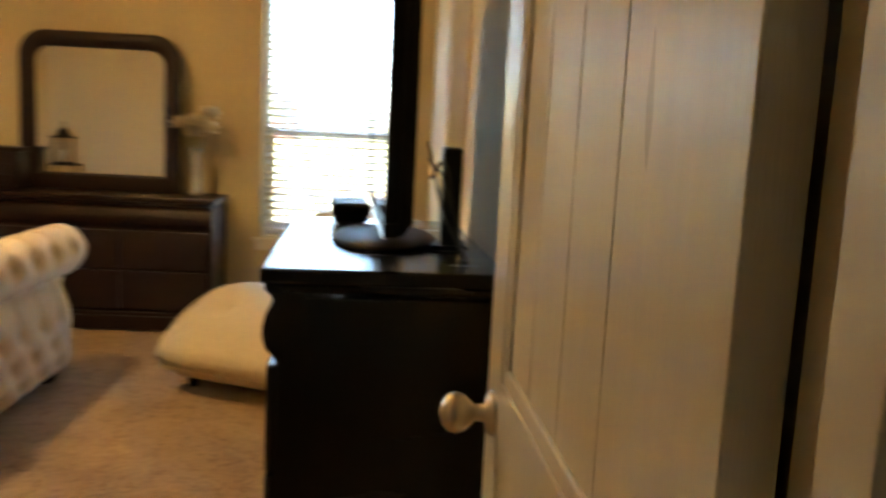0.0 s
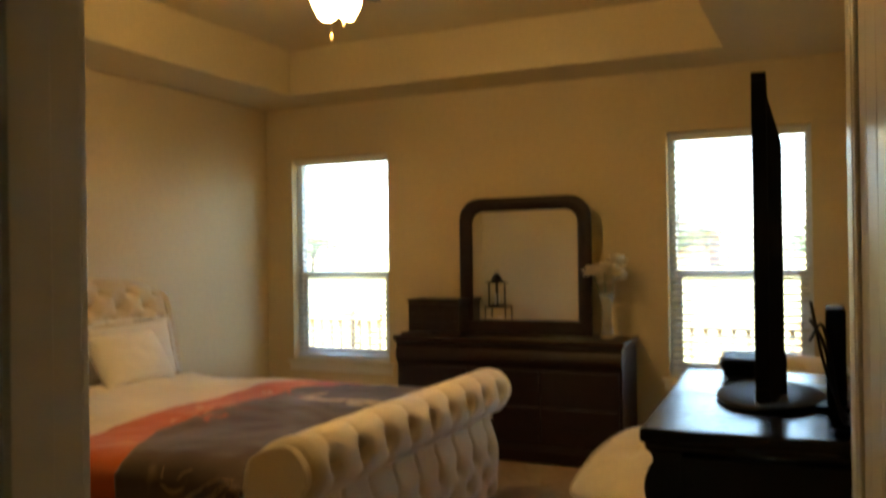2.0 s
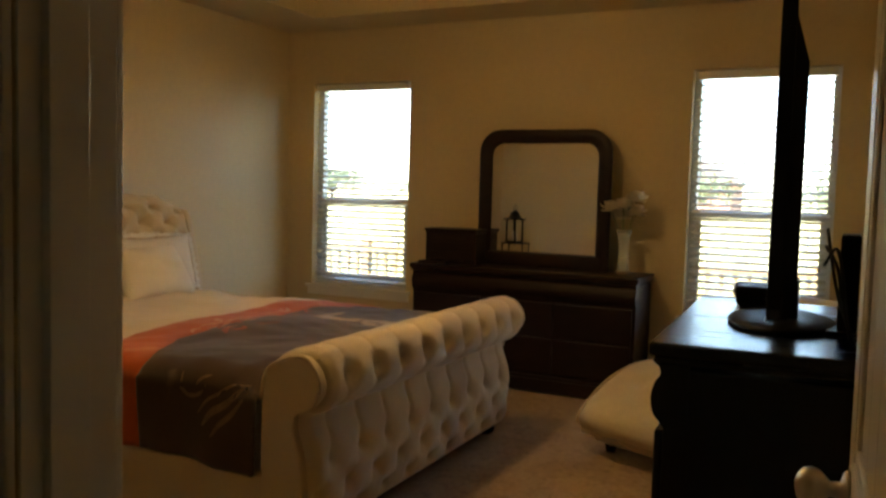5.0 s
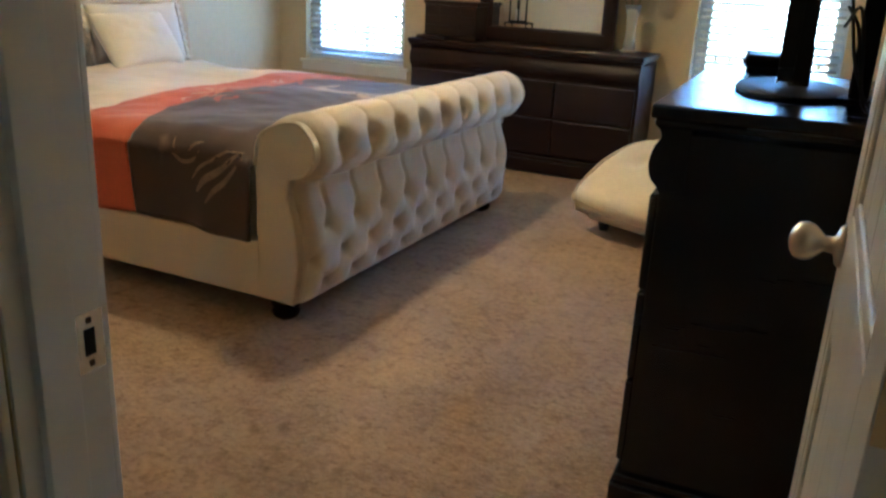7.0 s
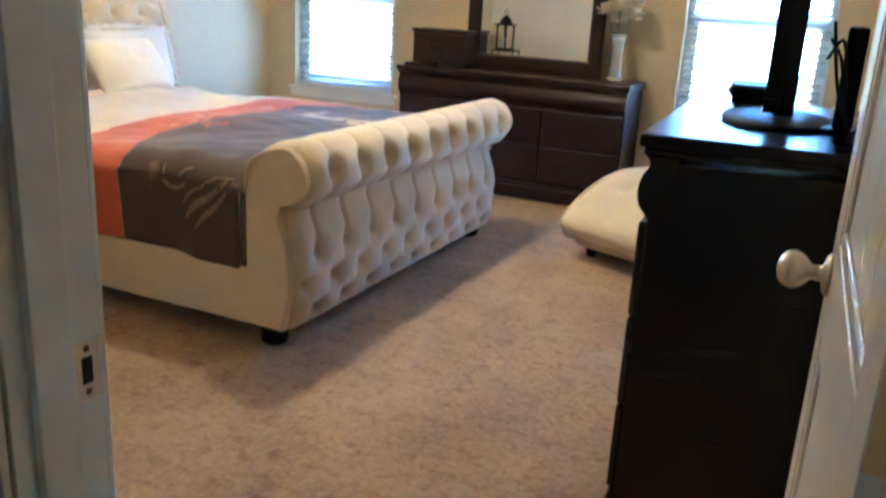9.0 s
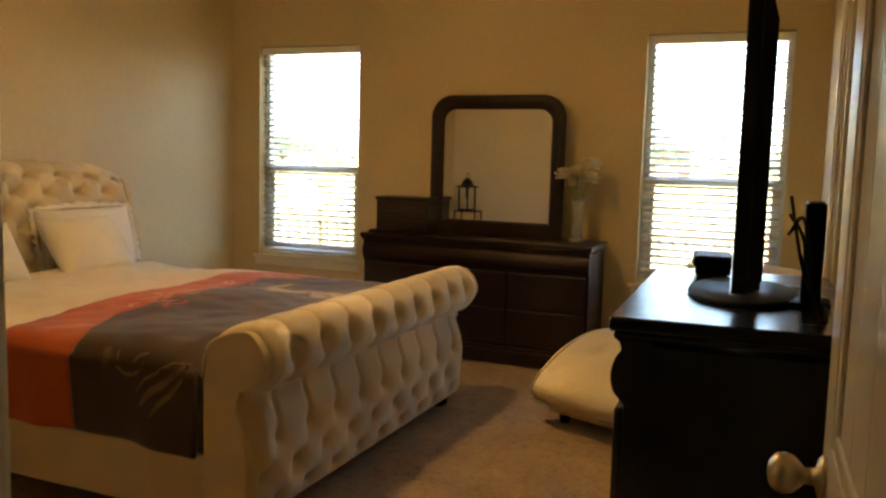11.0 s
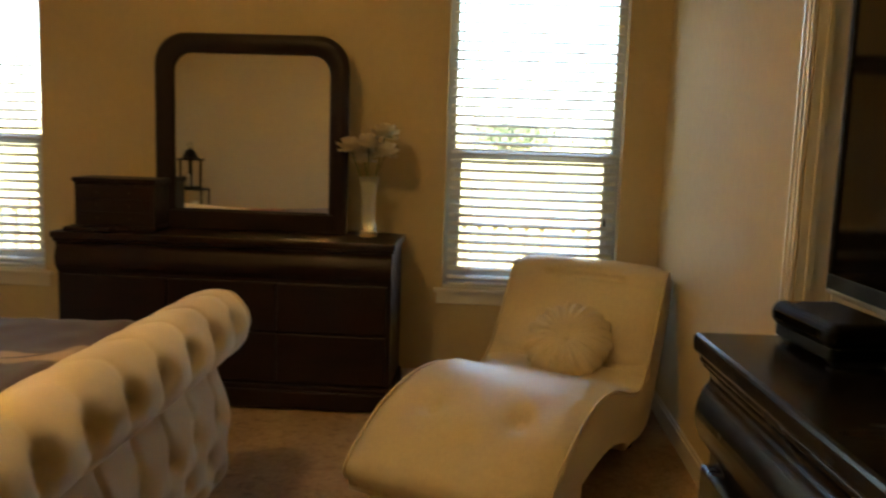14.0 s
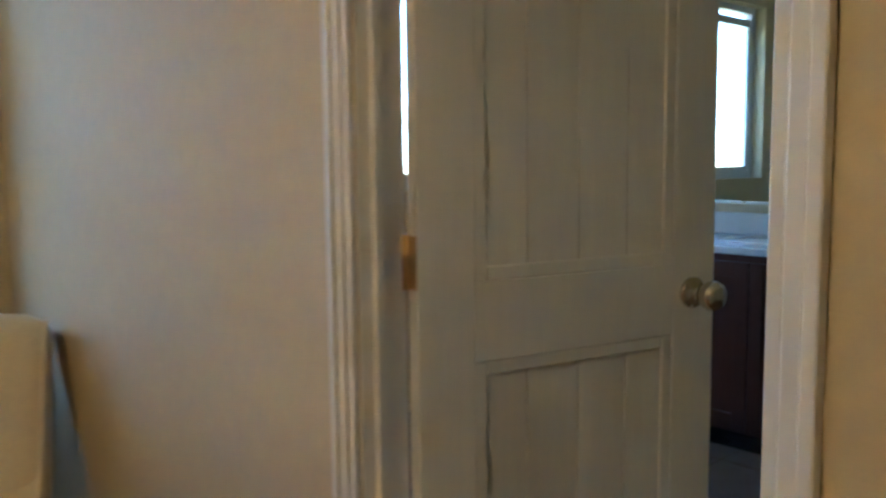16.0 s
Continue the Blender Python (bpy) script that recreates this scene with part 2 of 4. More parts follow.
def lathe(profile, n=24, bm=None, at=(0, 0, 0), cap=True):
    """Turn (radius, height) pairs about the z axis."""
    bm = bm or bmesh.new()
    rings = []
    for r, z in profile:
        rings.append([bm.verts.new((at[0] + r * math.cos(2 * math.pi * i / n), at[1] + r * math.sin(2 * math.pi * i / n), at[2] + z)) for i in range(n)])
    for a, b in zip(rings, rings[1:]):
        for i in range(n):
            f = bm.faces.new((a[i], a[(i + 1) % n], b[(i + 1) % n], b[i]))
            f.smooth = True
    if cap:
        bm.faces.new(rings[0][::-1])
        bm.faces.new(rings[-1])
    return bm


def tube(points, r, n=8, bm=None):
    """A round rod along points; r may be one radius or one for each point."""
    bm = bm or bmesh.new()
    pts = [Vector(p) for p in points]
    rings = []
    for i, p in enumerate(pts):
        d = (pts[min(i + 1, len(pts) - 1)] - pts[max(i - 1, 0)]).normalized()
        side = d.cross(Vector((0, 0, 1)) if abs(d.z) < 0.95 else Vector((1, 0, 0))).normalized()
        up = side.cross(d)
        rad = r[i] if isinstance(r, (list, tuple)) else r
        rings.append([bm.verts.new(p + rad * (math.cos(2 * math.pi * k / n) * side + math.sin(2 * math.pi * k / n) * up)) for k in range(n)])
    for a, b in zip(rings, rings[1:]):
        for k in range(n):
            f = bm.faces.new((a[k], a[(k + 1) % n], b[(k + 1) % n], b[k]))
            f.smooth = True
    bm.faces.new(rings[0])
    bm.faces.new(rings[-1][::-1])
    bmesh.ops.recalc_face_normals(bm, faces=bm.faces)
    return bm


def grid(fn, nu, nv, smooth=True, bm=None):
    """A sheet of fn(u, v) over the unit square."""
    bm = bm or bmesh.new()
    rows = [[bm.verts.new(fn(i / nu, j / nv)) for j in range(nv + 1)] for i in range(nu + 1)]
    for i in range(nu):
        for j in range(nv):
            f = bm.faces.new((rows[i][j], rows[i + 1][j], rows[i + 1][j + 1], rows[i][j + 1]))
            f.smooth = smooth
    return bm


def extrude_outline(outline, y0, y1, bm=None, bevel=0.0):
    """A closed (x, z) outline pushed along y."""
    bm = bm or bmesh.new()
    a = [bm.verts.new((x, y0, z)) for x, z in outline]
    b = [bm.verts.new((x, y1, z)) for x, z in outline]
    k = len(a)
    for i in range(k):
        bm.faces.new((a[i], a[(i + 1) % k], b[(i + 1) % k], b[i]))
    fa, fb = bm.faces.new(a[::-1]), bm.faces.new(b)
    bmesh.ops.recalc_face_normals(bm, faces=bm.faces)
    if bevel:
        bmesh.ops.bevel(bm, geom=list(set(fa.edges) | set(fb.edges)), offset=bevel, segments=3, profile=0.5, affect="EDGES")
    return bm


def smooth_curve(points, n):
    """Points along a soft curve through the given ones."""
    pts = [Vector((*p, 0)) if len(p) == 2 else Vector(p) for p in points]
    pts = [2 * pts[0] - pts[1]] + pts + [2 * pts[-1] - pts[-2]]
    out = []
    segs = len(pts) - 3
    for k in range(n + 1):
        s = k / n * segs
        i = min(int(s), segs - 1)
        t = s - i
        p0, p1, p2, p3 = pts[i:i + 4]
        out.append(0.5 * (2 * p1 + (p2 - p0) * t + (2 * p0 - 5 * p1 + 4 * p2 - p3) * t * t + (3 * p1 - p0 - 3 * p2 + p3) * t ** 3))
    return out


def wall(name, axis, at, thick, lo, hi, z0, z1, holes, material, label):
    """An upright wall with openings (lo, hi, z0, z1) that go through it. axis: the one along which it runs."""
    bm = bmesh.new()
    cuts = sorted({lo, hi, *[h[0] for h in holes], *[h[1] for h in holes]})
    for a, b in zip(cuts, cuts[1:]):
        inside = sorted([(h[2], h[3]) for h in holes if h[0] <= a + 1e-6 and h[1] >= b - 1e-6])
        z = z0
        for h0, h1 in inside + [(z1, z1)]:
            if h0 - z > 1e-4:
                if axis == "x":
                    add_box(bm, a, b, min(at, at + thick), max(at, at + thick), z, h0)
                else:
                    add_box(bm, min(at, at + thick), max(at, at + thick), a, b, z, h0)
            z = h1
    bmesh.ops.remove_doubles(bm, verts=bm.verts, dist=1e-5)
    seen = {}
    for f in bm.faces:
        seen.setdefault(tuple(round(c, 4) for c in f.calc_center_median()), []).append(f)
    bmesh.ops.delete(bm, geom=[f for fs in seen.values() if len(fs) > 1 for f in fs], context="FACES_ONLY")
    return tagged(part(name, bm, material), label, "wall", kind="structure")


# ---- the rooms ----
LEFT, RIGHT, SOUTH, CEIL, TRAY = -0.28, 4.19, -5.20, 2.665, 3.01
WIN = [(-0.004, 0.874, 0.558, 2.222), (3.085, 3.96, 0.558, 2.222)]
DOOR = (3.368, 4.17)
BATH = (-2.630, -1.945)
TX0, TX1, TY0, TY1 = 0.31, 3.50, -4.72, -0.48

OPEN = [(a - 0.018, b + 0.018, c, d + 0.014) for a, b, c, d in WIN]
wall("wall_north", "x", 0.0, 0.16, LEFT - 0.12, RIGHT + 0.09, 0, CEIL + 0.02, OPEN, PAINT, "beige painted bedroom wall with two tall window openings")
wall("wall_west", "y", LEFT, -0.12, SOUTH - 0.12, 0.0, 0, CEIL + 0.02, [], PAINT, "beige painted bedroom wall behind the bed")
wall("wall_east", "y", RIGHT, 0.09, SOUTH - 0.12, 0.0, 0, CEIL + 0.02, [(*BATH, 0, 2.04)], PAINT, "beige painted bedroom wall with the bathroom doorway")
wall("wall_south", "x", SOUTH, -0.12, LEFT, RIGHT, 0, CEIL + 0.02, [(*DOOR, 0, 2.05)], PAINT, "beige painted wall with the bedroom doorway")
floor = tagged(part("floor", box(LEFT - 0.12, RIGHT + 0.09, SOUTH - 0.12, 0.16, -0.1, 0), CARPET), "tan plush bedroom carpet with trodden shading", "carpet", kind="structure")
# tray ceiling: a lower border round a raised field
bm = boxes((LEFT - 0.12, RIGHT + 0.09, SOUTH - 0.12, TY0, CEIL, TRAY + 0.12), (LEFT - 0.12, RIGHT + 0.09, TY1, 0.16, CEIL, TRAY + 0.12),
           (LEFT - 0.12, TX0, TY0, TY1, CEIL, TRAY + 0.12), (TX1, RIGHT + 0.09, TY0, TY1, CEIL, TRAY + 0.12), (TX0, TX1, TY0, TY1, TRAY, TRAY + 0.12))
tagged(part("ceiling", bm, CEILING), "beige textured tray ceiling with a raised centre", "ceiling", kind="structure")
# slab added over the ceilings, out of view, to keep the sun out
tagged(part("roof", box(LEFT - 0.6, 7.8, -9.0, 0.55, TRAY + 0.13, TRAY + 0.25), SHINGLE), "flat grey slab added over the rooms to block the sun", "roof", kind="structure")

# hall behind the camera
# unseen opening, added to let daylight into the hall
HALL_GAP = (-8.05, -7.42, 0.6, 1.95)
wall("wall_hall_west", "y", 2.75, -0.12, -8.2, SOUTH - 0.12, 0, 2.6, [HALL_GAP], PAINT, "beige painted hall wall")
wall("wall_hall_east", "y", 4.95, 0.12, -8.2, SOUTH - 0.12, 0, 2.6, [], PAINT, "beige painted hall wall")
wall("wall_hall_south", "x", -8.2, -0.12, 2.63, 5.07, 0, 2.6, [], PAINT, "beige painted hall end wall")
# unseen baffle, added so only bounced light reaches the doorway
wall("wall_hall_baffle", "x", -7.2, -0.12, 2.75, 3.95, 0, 2.6, [], PAINT, "beige baffle wall added to block direct light from the hall opening")
wall("wall_hall_north", "x", SOUTH, -0.12, RIGHT + 0.09, 5.07, 0, 2.6, [], PAINT, "beige painted hall wall beside the doorway")
tagged(part("floor_hall", box(2.63, 5.07, -8.32, SOUTH - 0.12, -0.1, 0), CARPET), "tan plush hall carpet", "carpet", kind="structure")
tagged(part("ceiling_hall", box(2.63, 5.07, -8.32, SOUTH - 0.12, 2.6, 2.7), CEILING), "beige hall ceiling", "ceiling", kind="structure")

# bathroom behind the east wall
BW = (4.7, 6.2, 1.06, 2.3)
wall("wall_bath_north", "x", 0.0, 0.16, RIGHT + 0.09, 7.17, 0, 2.6, [BW], PAINT, "beige bathroom wall with a high window")
wall("wall_bath_east", "y", 7.05, 0.12, -4.4, 0.0, 0, 2.6, [], PAINT, "beige bathroom wall behind the vanity")
wall("wall_bath_south", "x", -4.4, -0.12, RIGHT + 0.09, 7.17, 0, 2.6, [], PAINT, "beige bathroom wall")
tagged(part("ceiling_bath", box(RIGHT + 0.09, 7.17, -4.52, 0.16, 2.6, 2.7), CEILING), "beige bathroom ceiling", "ceiling", kind="structure")
floor_bath = tagged(part("floor_bath", box(RIGHT + 0.09, 7.17, -4.52, 0.16, -0.1, -0.004), GROUT), "brown tiled bathroom floor with pale grout", "floor", kind="structure")


def baseboard(name, axis, at, side, lo, hi):
    bm = bmesh.new()
    for d, z0, z1 in ((0.014, 0.0, 0.085), (0.009, 0.085, 0.105)):
        a, b = sorted((at + side * 0.001, at + side * d))
        if axis == "x":
            add_box(bm, lo, hi, a, b, z0, z1, 0.002)
        else:
            add_box(bm, a, b, lo, hi, z0, z1, 0.002)
    tagged(part(name, bm, TRIM), "white painted baseboard along the wall", "baseboard", kind="structure")


baseboard("baseboard_north", "x", 0, -1, LEFT, RIGHT)
baseboard("baseboard_west", "y", LEFT, 1, SOUTH, -0.016)
baseboard("baseboard_east_a", "y", RIGHT, -1, -1.886, -0.016)
baseboard("baseboard_east_b", "y", RIGHT, -1, SOUTH, -2.689)
baseboard("baseboard_south", "x", SOUTH, 1, LEFT + 0.016, DOOR[0] - 0.059)


def casing(name, axis, at, side, lo, hi, top, legs=2, material=TRIM):
    """Moulded trim round a door opening: three stepped bands a leg."""
    bm = bmesh.new()
    for inner, outer, d in ((0.0, 0.018, 0.012), (0.018, 0.040, 0.016), (0.040, 0.057, 0.021)):
        a, b = sorted((at + side * 0.001, at + side * d))
        rows = [(lo - outer, lo - inner, 0, top + outer), (hi + inner, hi + outer, 0, top + outer), (lo - inner, hi + inner, top + inner, top + outer)]
        if legs == 1:
            rows = [rows[0], (lo - inner, hi - 0.002, top + inner, top + outer)]
        for l0, l1, z0, z1 in rows:
            if axis == "x":
                add_box(bm, l0, l1, a, b, z0, z1, 0.003)
            else:
                add_box(bm, a, b, l0, l1, z0, z1, 0.003)
    return tagged(part(name, bm, material), "white painted moulded door casing", "trim", kind="structure")


def jamb(name, axis, a0, a1, lo, hi, top):
    """Lining of a door opening with its stop bead."""
    rows = [(lo, lo + 0.004, a0, a1, 0, top), (hi - 0.004, hi, a0, a1, 0, top), (lo, hi, a0, a1, top - 0.004, top),
            (lo + 0.004, lo + 0.016, a0 + 0.025, a1 - 0.045, 0, top - 0.004), (hi - 0.016, hi - 0.004, a0 + 0.025, a1 - 0.045, 0, top - 0.004)]
    bm = bmesh.new()
    for l0, l1, d0, d1, z0, z1 in rows:
        if axis == "x":
            add_box(bm, l0, l1, d0, d1, z0, z1, 0.0015)
        else:
            add_box(bm, d0, d1, l0, l1, z0, z1, 0.0015)
    return tagged(part(name, bm, TRIM), "white painted door jamb lining", "trim", kind="structure")


casing("trim_door_room", "x", SOUTH, 1, DOOR[0], DOOR[1] - 0.002, 2.05, legs=1)
casing("trim_door_hall", "x", SOUTH - 0.12, -1, DOOR[0], DOOR[1], 2.05)
jamb("trim_door_lining", "x", SOUTH - 0.119, SOUTH - 0.001, DOOR[0], DOOR[1], 2.05)
casing("trim_bath", "y", RIGHT, -1, *BATH, 2.04)
casing("trim_bath_inside", "y", RIGHT + 0.09, 1, *BATH, 2.04)
jamb("trim_bath_lining", "y", RIGHT + 0.001, RIGHT + 0.089, *BATH, 2.04)


def door(name, x, y, rz, w, h, label, pin=0.0):
    """Panel door, hinged at its origin and reaching along +x; its show face looks to -y."""
    d = thing(name, x, y, 0.012, label, "door", rz, kind="structure")
    T, st, top, mid, lock, bot = 0.035, 0.11, 0.12, 0.84, 0.98, 0.20
    part("leaf", boxes((0, st, 0, T, 0, h), (w - st, w, 0, T, 0, h), (st, w - st, 0, T, h - top, h), (st, w - st, 0, T, mid, lock), (st, w - st, 0, T, 0, bot), bevel=0.002), DOORPAINT, d)
    for z0, z1 in ((bot, mid), (lock, h - top)):
        n = 4
        g = (w - 2 * st) / n
        for i in range(n):
            bm = bmesh.new()
            x0, x1 = st + i * g + 0.0007, st + (i + 1) * g - 0.0007
            add_box(bm, x0, x1, 0.009, T - 0.009, z0, z1, 0.0018, 1)
            part("plank", bm, DOORPAINT, d)
        part("panel_core", box(st, w - st, 0.0145, T - 0.0145, z0, z1), DOORPAINT, d)
        # sloped bead round the panel, on both faces
        bm = bmesh.new()
        for y0, y1 in ((0.002, 0.0095), (T - 0.0095, T - 0.002)):
            for r in ((st, st + 0.026, z0, z1), (w - st - 0.026, w - st, z0, z1), (st + 0.026, w - st - 0.026, z0, z0 + 0.026), (st + 0.026, w - st - 0.026, z1 - 0.026, z1)):
                add_box(bm, r[0], r[1], y0, y1, r[2], r[3], 0.0036, 2)
        part("panel_moulding", bm, DOORPAINT, d)
    for s in (-1, 1):
        bm = lathe([(0.0325, 0), (0.0325, 0.004), (0.028, 0.009), (0.013, 0.013), (0.0115, 0.027), (0.018, 0.033), (0.0265, 0.042), (0.0300, 0.054), (0.0270, 0.066), (0.017, 0.074), (0.004, 0.077)], 24)
        bmesh.ops.rotate(bm, verts=bm.verts, matrix=Matrix.Rotation(radians(90 if s < 0 else -90), 3, "X"))
        bmesh.ops.translate(bm, verts=bm.verts, vec=(w - 0.06, 0 if s < 0 else T, 0.92))
        part("door_knob", bm, NICKEL, d, "round satin nickel knob")
    part("latch_plate", box(w - 0.0005, w + 0.0015, 0.006, 0.029, 0.89, 0.95, 0.0005), NICKEL, d, "nickel latch plate")
    for z in (0.25, 1.02, h - 0.22):
        bm = boxes((-0.0015, 0.0015, 0.002, T - 0.002, z - 0.045, z + 0.045))
        tube([(-0.005, pin, z - 0.047), (-0.005, pin, z + 0.047)], 0.006, 8, bm)
        part("hinge", bm, BRASS, d, "aged brass hinge")
    return d


door("door_1", DOOR[1] - 0.007, SOUTH + 0.004, 92.0, 0.785, 2.02, "white two-panel plank door standing open into the bedroom")
d2 = door("door_2", RIGHT + 0.095, BATH[1] - 0.036, -13.5, 0.68, 2.01, "white two-panel plank bathroom door standing ajar", 0.036)
# strike plate on the bedroom jamb
PX, PY = DOOR[0] + 0.004, SOUTH - 0.040
sp = tagged(part("strike_plate", boxes((PX, PX + 0.0015, PY, PY + 0.038, 0.855, 0.874), (PX, PX + 0.0015, PY, PY + 0.038, 0.906, 0.925), (PX, PX + 0.0015, PY, PY + 0.011, 0.874, 0.906), (PX, PX + 0.0015, PY + 0.026, PY + 0.038, 0.874, 0.906)), NICKEL),
            "satin nickel strike plate on the white door jamb", "strike plate")
# the latch hole's inner shade, as a flat black patch
part("latch_hole_shade", box(PX + 0.0002, PX + 0.0008, PY + 0.011, PY + 0.026, 0.874, 0.906), PLASTIC, sp, "black patch for the shade inside the latch hole")
for z in (0.8645, 0.9155):
    part("screw", box(PX + 0.0012, PX + 0.0022, PY + 0.0155, PY + 0.0225, z - 0.0035, z + 0.0035, 0.001), BRONZE, sp)


def window(name, x0, x1, z0, z1, split, label):
    """White sash window set deep in the wall, with a sill board."""
    w = thing(name, (x0 + x1) / 2, 0.11, z0, label, "window", kind="structure")
    hw, h, f = (x1 - x0) / 2, z1 - z0, 0.045
    part("window_frame", boxes((-hw, -hw + f, -0.03, 0.04, 0, h), (hw - f, hw, -0.03, 0.04, 0, h), (-hw + f, hw - f, -0.03, 0.04, h - f, h), (-hw + f, hw - f, -0.03, 0.04, 0, f), bevel=0.003), VINYL, w)
    s = split
    part("sash", boxes((-hw + f, hw - f, -0.02, 0.015, s - 0.028, s + 0.028), (-hw + f, -hw + f + 0.035, -0.02, 0.01, f, s - 0.028), (hw - f - 0.035, hw - f, -0.02, 0.01, f, s - 0.028), (-hw + f + 0.035, hw - f - 0.035, -0.02, 0.01, f, f + 0.04), bevel=0.003), VINYL, w)
    p = part("pane", box(-hw + f, hw - f, -0.004, 0.0, f, s - 0.02), GLASS, w)
    p.visible_shadow = False
    p = part("pane", box(-hw + f, hw - f, 0.012, 0.016, s + 0.02, h - f), GLASS, w)
    p.visible_shadow = False
    return w


for i, (x0, x1, z0, z1) in enumerate(OPEN):
    window("window_%d" % (i + 1), x0, x1, z0, z1, 0.71, "white vinyl sash window with bright daylight behind")
    tagged(part("trim_sill_%d" % (i + 1), boxes((x0 - 0.045, x1 + 0.045, -0.035, -0.001, z0 - 0.022, z0 - 0.001), (x0 + 0.001, x1 - 0.001, -0.001, 0.075, z0 - 0.001, z0 + 0.004), (x0 - 0.03, x1 + 0.03, -0.016, -0.001, z0 - 0.085, z0 - 0.022), bevel=0.004), TRIM),
           "white painted window sill with an apron below", "window sill", kind="structure")
window("window_3", *BW, 1.13, "high white bathroom window full of daylight")


def blind(x0, x1, z0, z1):
    """A two-inch slatted blind hung inside a window opening, slats open."""
    b = thing("window_blind", (x0 + x1) / 2, 0.034, z0, "white slatted blind, lowered with its slats open", "blind", group="window blinds")
    hw, h = (x1 - x0) / 2 - 0.006, z1 - z0
    part("headrail", box(-hw, hw, -0.028, 0.03, h - 0.05, h - 0.002, 0.003), SLAT, b)
    part("bottom_rail", box(-hw, hw, -0.024, 0.024, 0.008, 0.026, 0.004), SLAT, b)
    bm = grid(lambda u, v: ((u - 0.5) * 2 * hw, (v - 0.5) * 0.049, 0.003 * (1 - (2 * v - 1) ** 2)), 1, 4)
    ext = bmesh.ops.extrude_face_region(bm, geom=list(bm.faces))
    bmesh.ops.translate(bm, verts=[g for g in ext["geom"] if isinstance(g, bmesh.types.BMVert)], vec=(0, 0, -0.0028))
    bmesh.ops.recalc_face_normals(bm, faces=bm.faces)
    first = part("slat", bm, SLAT, b)
    n = int((h - 0.09) / 0.0475)
    for i in range(n):
        ob = first if i == 0 else new("slat", first.data)
        ob.parent = b
        ob.matrix_basis = pose(0, 0, 0.055 + i * 0.0475, 17 + random.uniform(-1.2, 1.2), 0, random.uniform(-0.15, 0.15))
    for x in (-hw + 0.12, hw - 0.12):
        part("cord", tube([(x, -0.027, 0.02), (x, -0.027, h - 0.04)], 0.0014, 5), COTTON, b)
    part("wand", tube([(-hw + 0.05, -0.034, h - 0.05), (-hw + 0.05, -0.036, h - 0.75)], 0.004, 6), VINYL, b, "clear tilt wand")
    part("tassel", lathe([(0.002, 0.04), (0.006, 0.03), (0.008, 0.0), (0.004, -0.004)], 10, at=(hw - 0.05, -0.036, 0.36)), BRONZE, b, "small dark cord tassel")


for w in WIN:
    blind(*w)

# ---- bed ----
def tuft_panel(a, b, sx, sz, depth):
    """Puff height of diamond tufting at (a, b) metres: deep at the buttons, with soft folds between them."""
    p, q = a / sx + b / (2 * sz), a / sx - b / (2 * sz)
    pit_a, pit_b = (round(p) + round(q)) / 2 * sx, (round(p) - round(q)) * sz
    d2 = (a - pit_a) ** 2 + (b - pit_b) ** 2
    fold = min(abs(math.sin(math.pi * p)), abs(math.sin(math.pi * q)))
    crease = math.exp(-(fold / 0.17) ** 2) * (0.20 + 0.5 * math.exp(-d2 / 0.0018))
    return depth * (1.0 - 0.62 * math.exp(-d2 / 0.0026) - 0.55 * math.exp(-d2 / 0.00028) - 0.42 * crease)


def scroll_board(name, parent, front, back_x, half, sx, sz, z_start, z_pleat, z_roll, depth, label, crown=0.0):
    """Upholstered board: the (x, z) line of its show face swept along y, puffed by deep buttons."""
    n = 110
    line = smooth_curve(front, n)
    run = [0.0]
    for p, q in zip(line, line[1:]):
        run.append(run[-1] + (q - p).length)
    total = run[-1]

    def at(u, v):
        k = min(int(v * n), n - 1)
        t = v * n - k
        p = line[k].lerp(line[k + 1], t)
        d = (line[k + 1] - line[k]).normalized()
        nx, nz = d.y, -d.x
        y = (u - 0.5) * 2 * half
        s = run[k] + t * (run[k + 1] - run[k])
        edge = min(1.0, (half - abs(y)) / 0.05)
        if s < z_start:
            h = 0.3 * depth + (tuft_panel(y, s - z_start, sx, sz, depth) - 0.3 * depth) * (s / z_start) ** 0.6
        elif s < z_pleat:
            h = tuft_panel(y, s - z_start, sx, sz, depth)
        elif s < z_roll:
            m0 = round((z_pleat - z_start) / sz)
            c = abs(math.sin(math.pi * (y / sx + m0 / 2)))
            fall = (s - z_pleat) / max(1e-6, z_roll - z_pleat)
            off = (0.5 - abs((y / sx + m0 / 2) % 1.0 - 0.5)) * sx
            h = depth * (1.0 - (0.34 - 0.12 * fall) * math.exp(-(c / 0.20) ** 2) - 0.7 * math.exp(-(off ** 2 + (s - z_pleat) ** 2) / 0.0016) - 0.4 * fall)
        else:
            m0 = round((z_pleat - z_start) / sz)
            c = abs(math.sin(math.pi * (y / sx + m0 / 2)))
            h = depth * 0.66 * c ** 0.16
            off = (0.5 - abs((y / sx + m0 / 2) % 1.0 - 0.5)) * sx
            h -= depth * 1.5 * math.exp(-(off ** 2 + (s - z_roll - 0.17) ** 2) / 0.0012)
        h *= max(0.0, edge) ** 0.5
        z = p.y + nz * h
        if crown and z > 1.0:
            z -= crown * (abs(y) / half) ** 7 * (z - 1.0) / 0.26
        return (p.x + nx * h, y, z)

    bm = grid(at, int(2 * half / 0.0098), n)
    return part(name, bm, LINEN, parent, label)


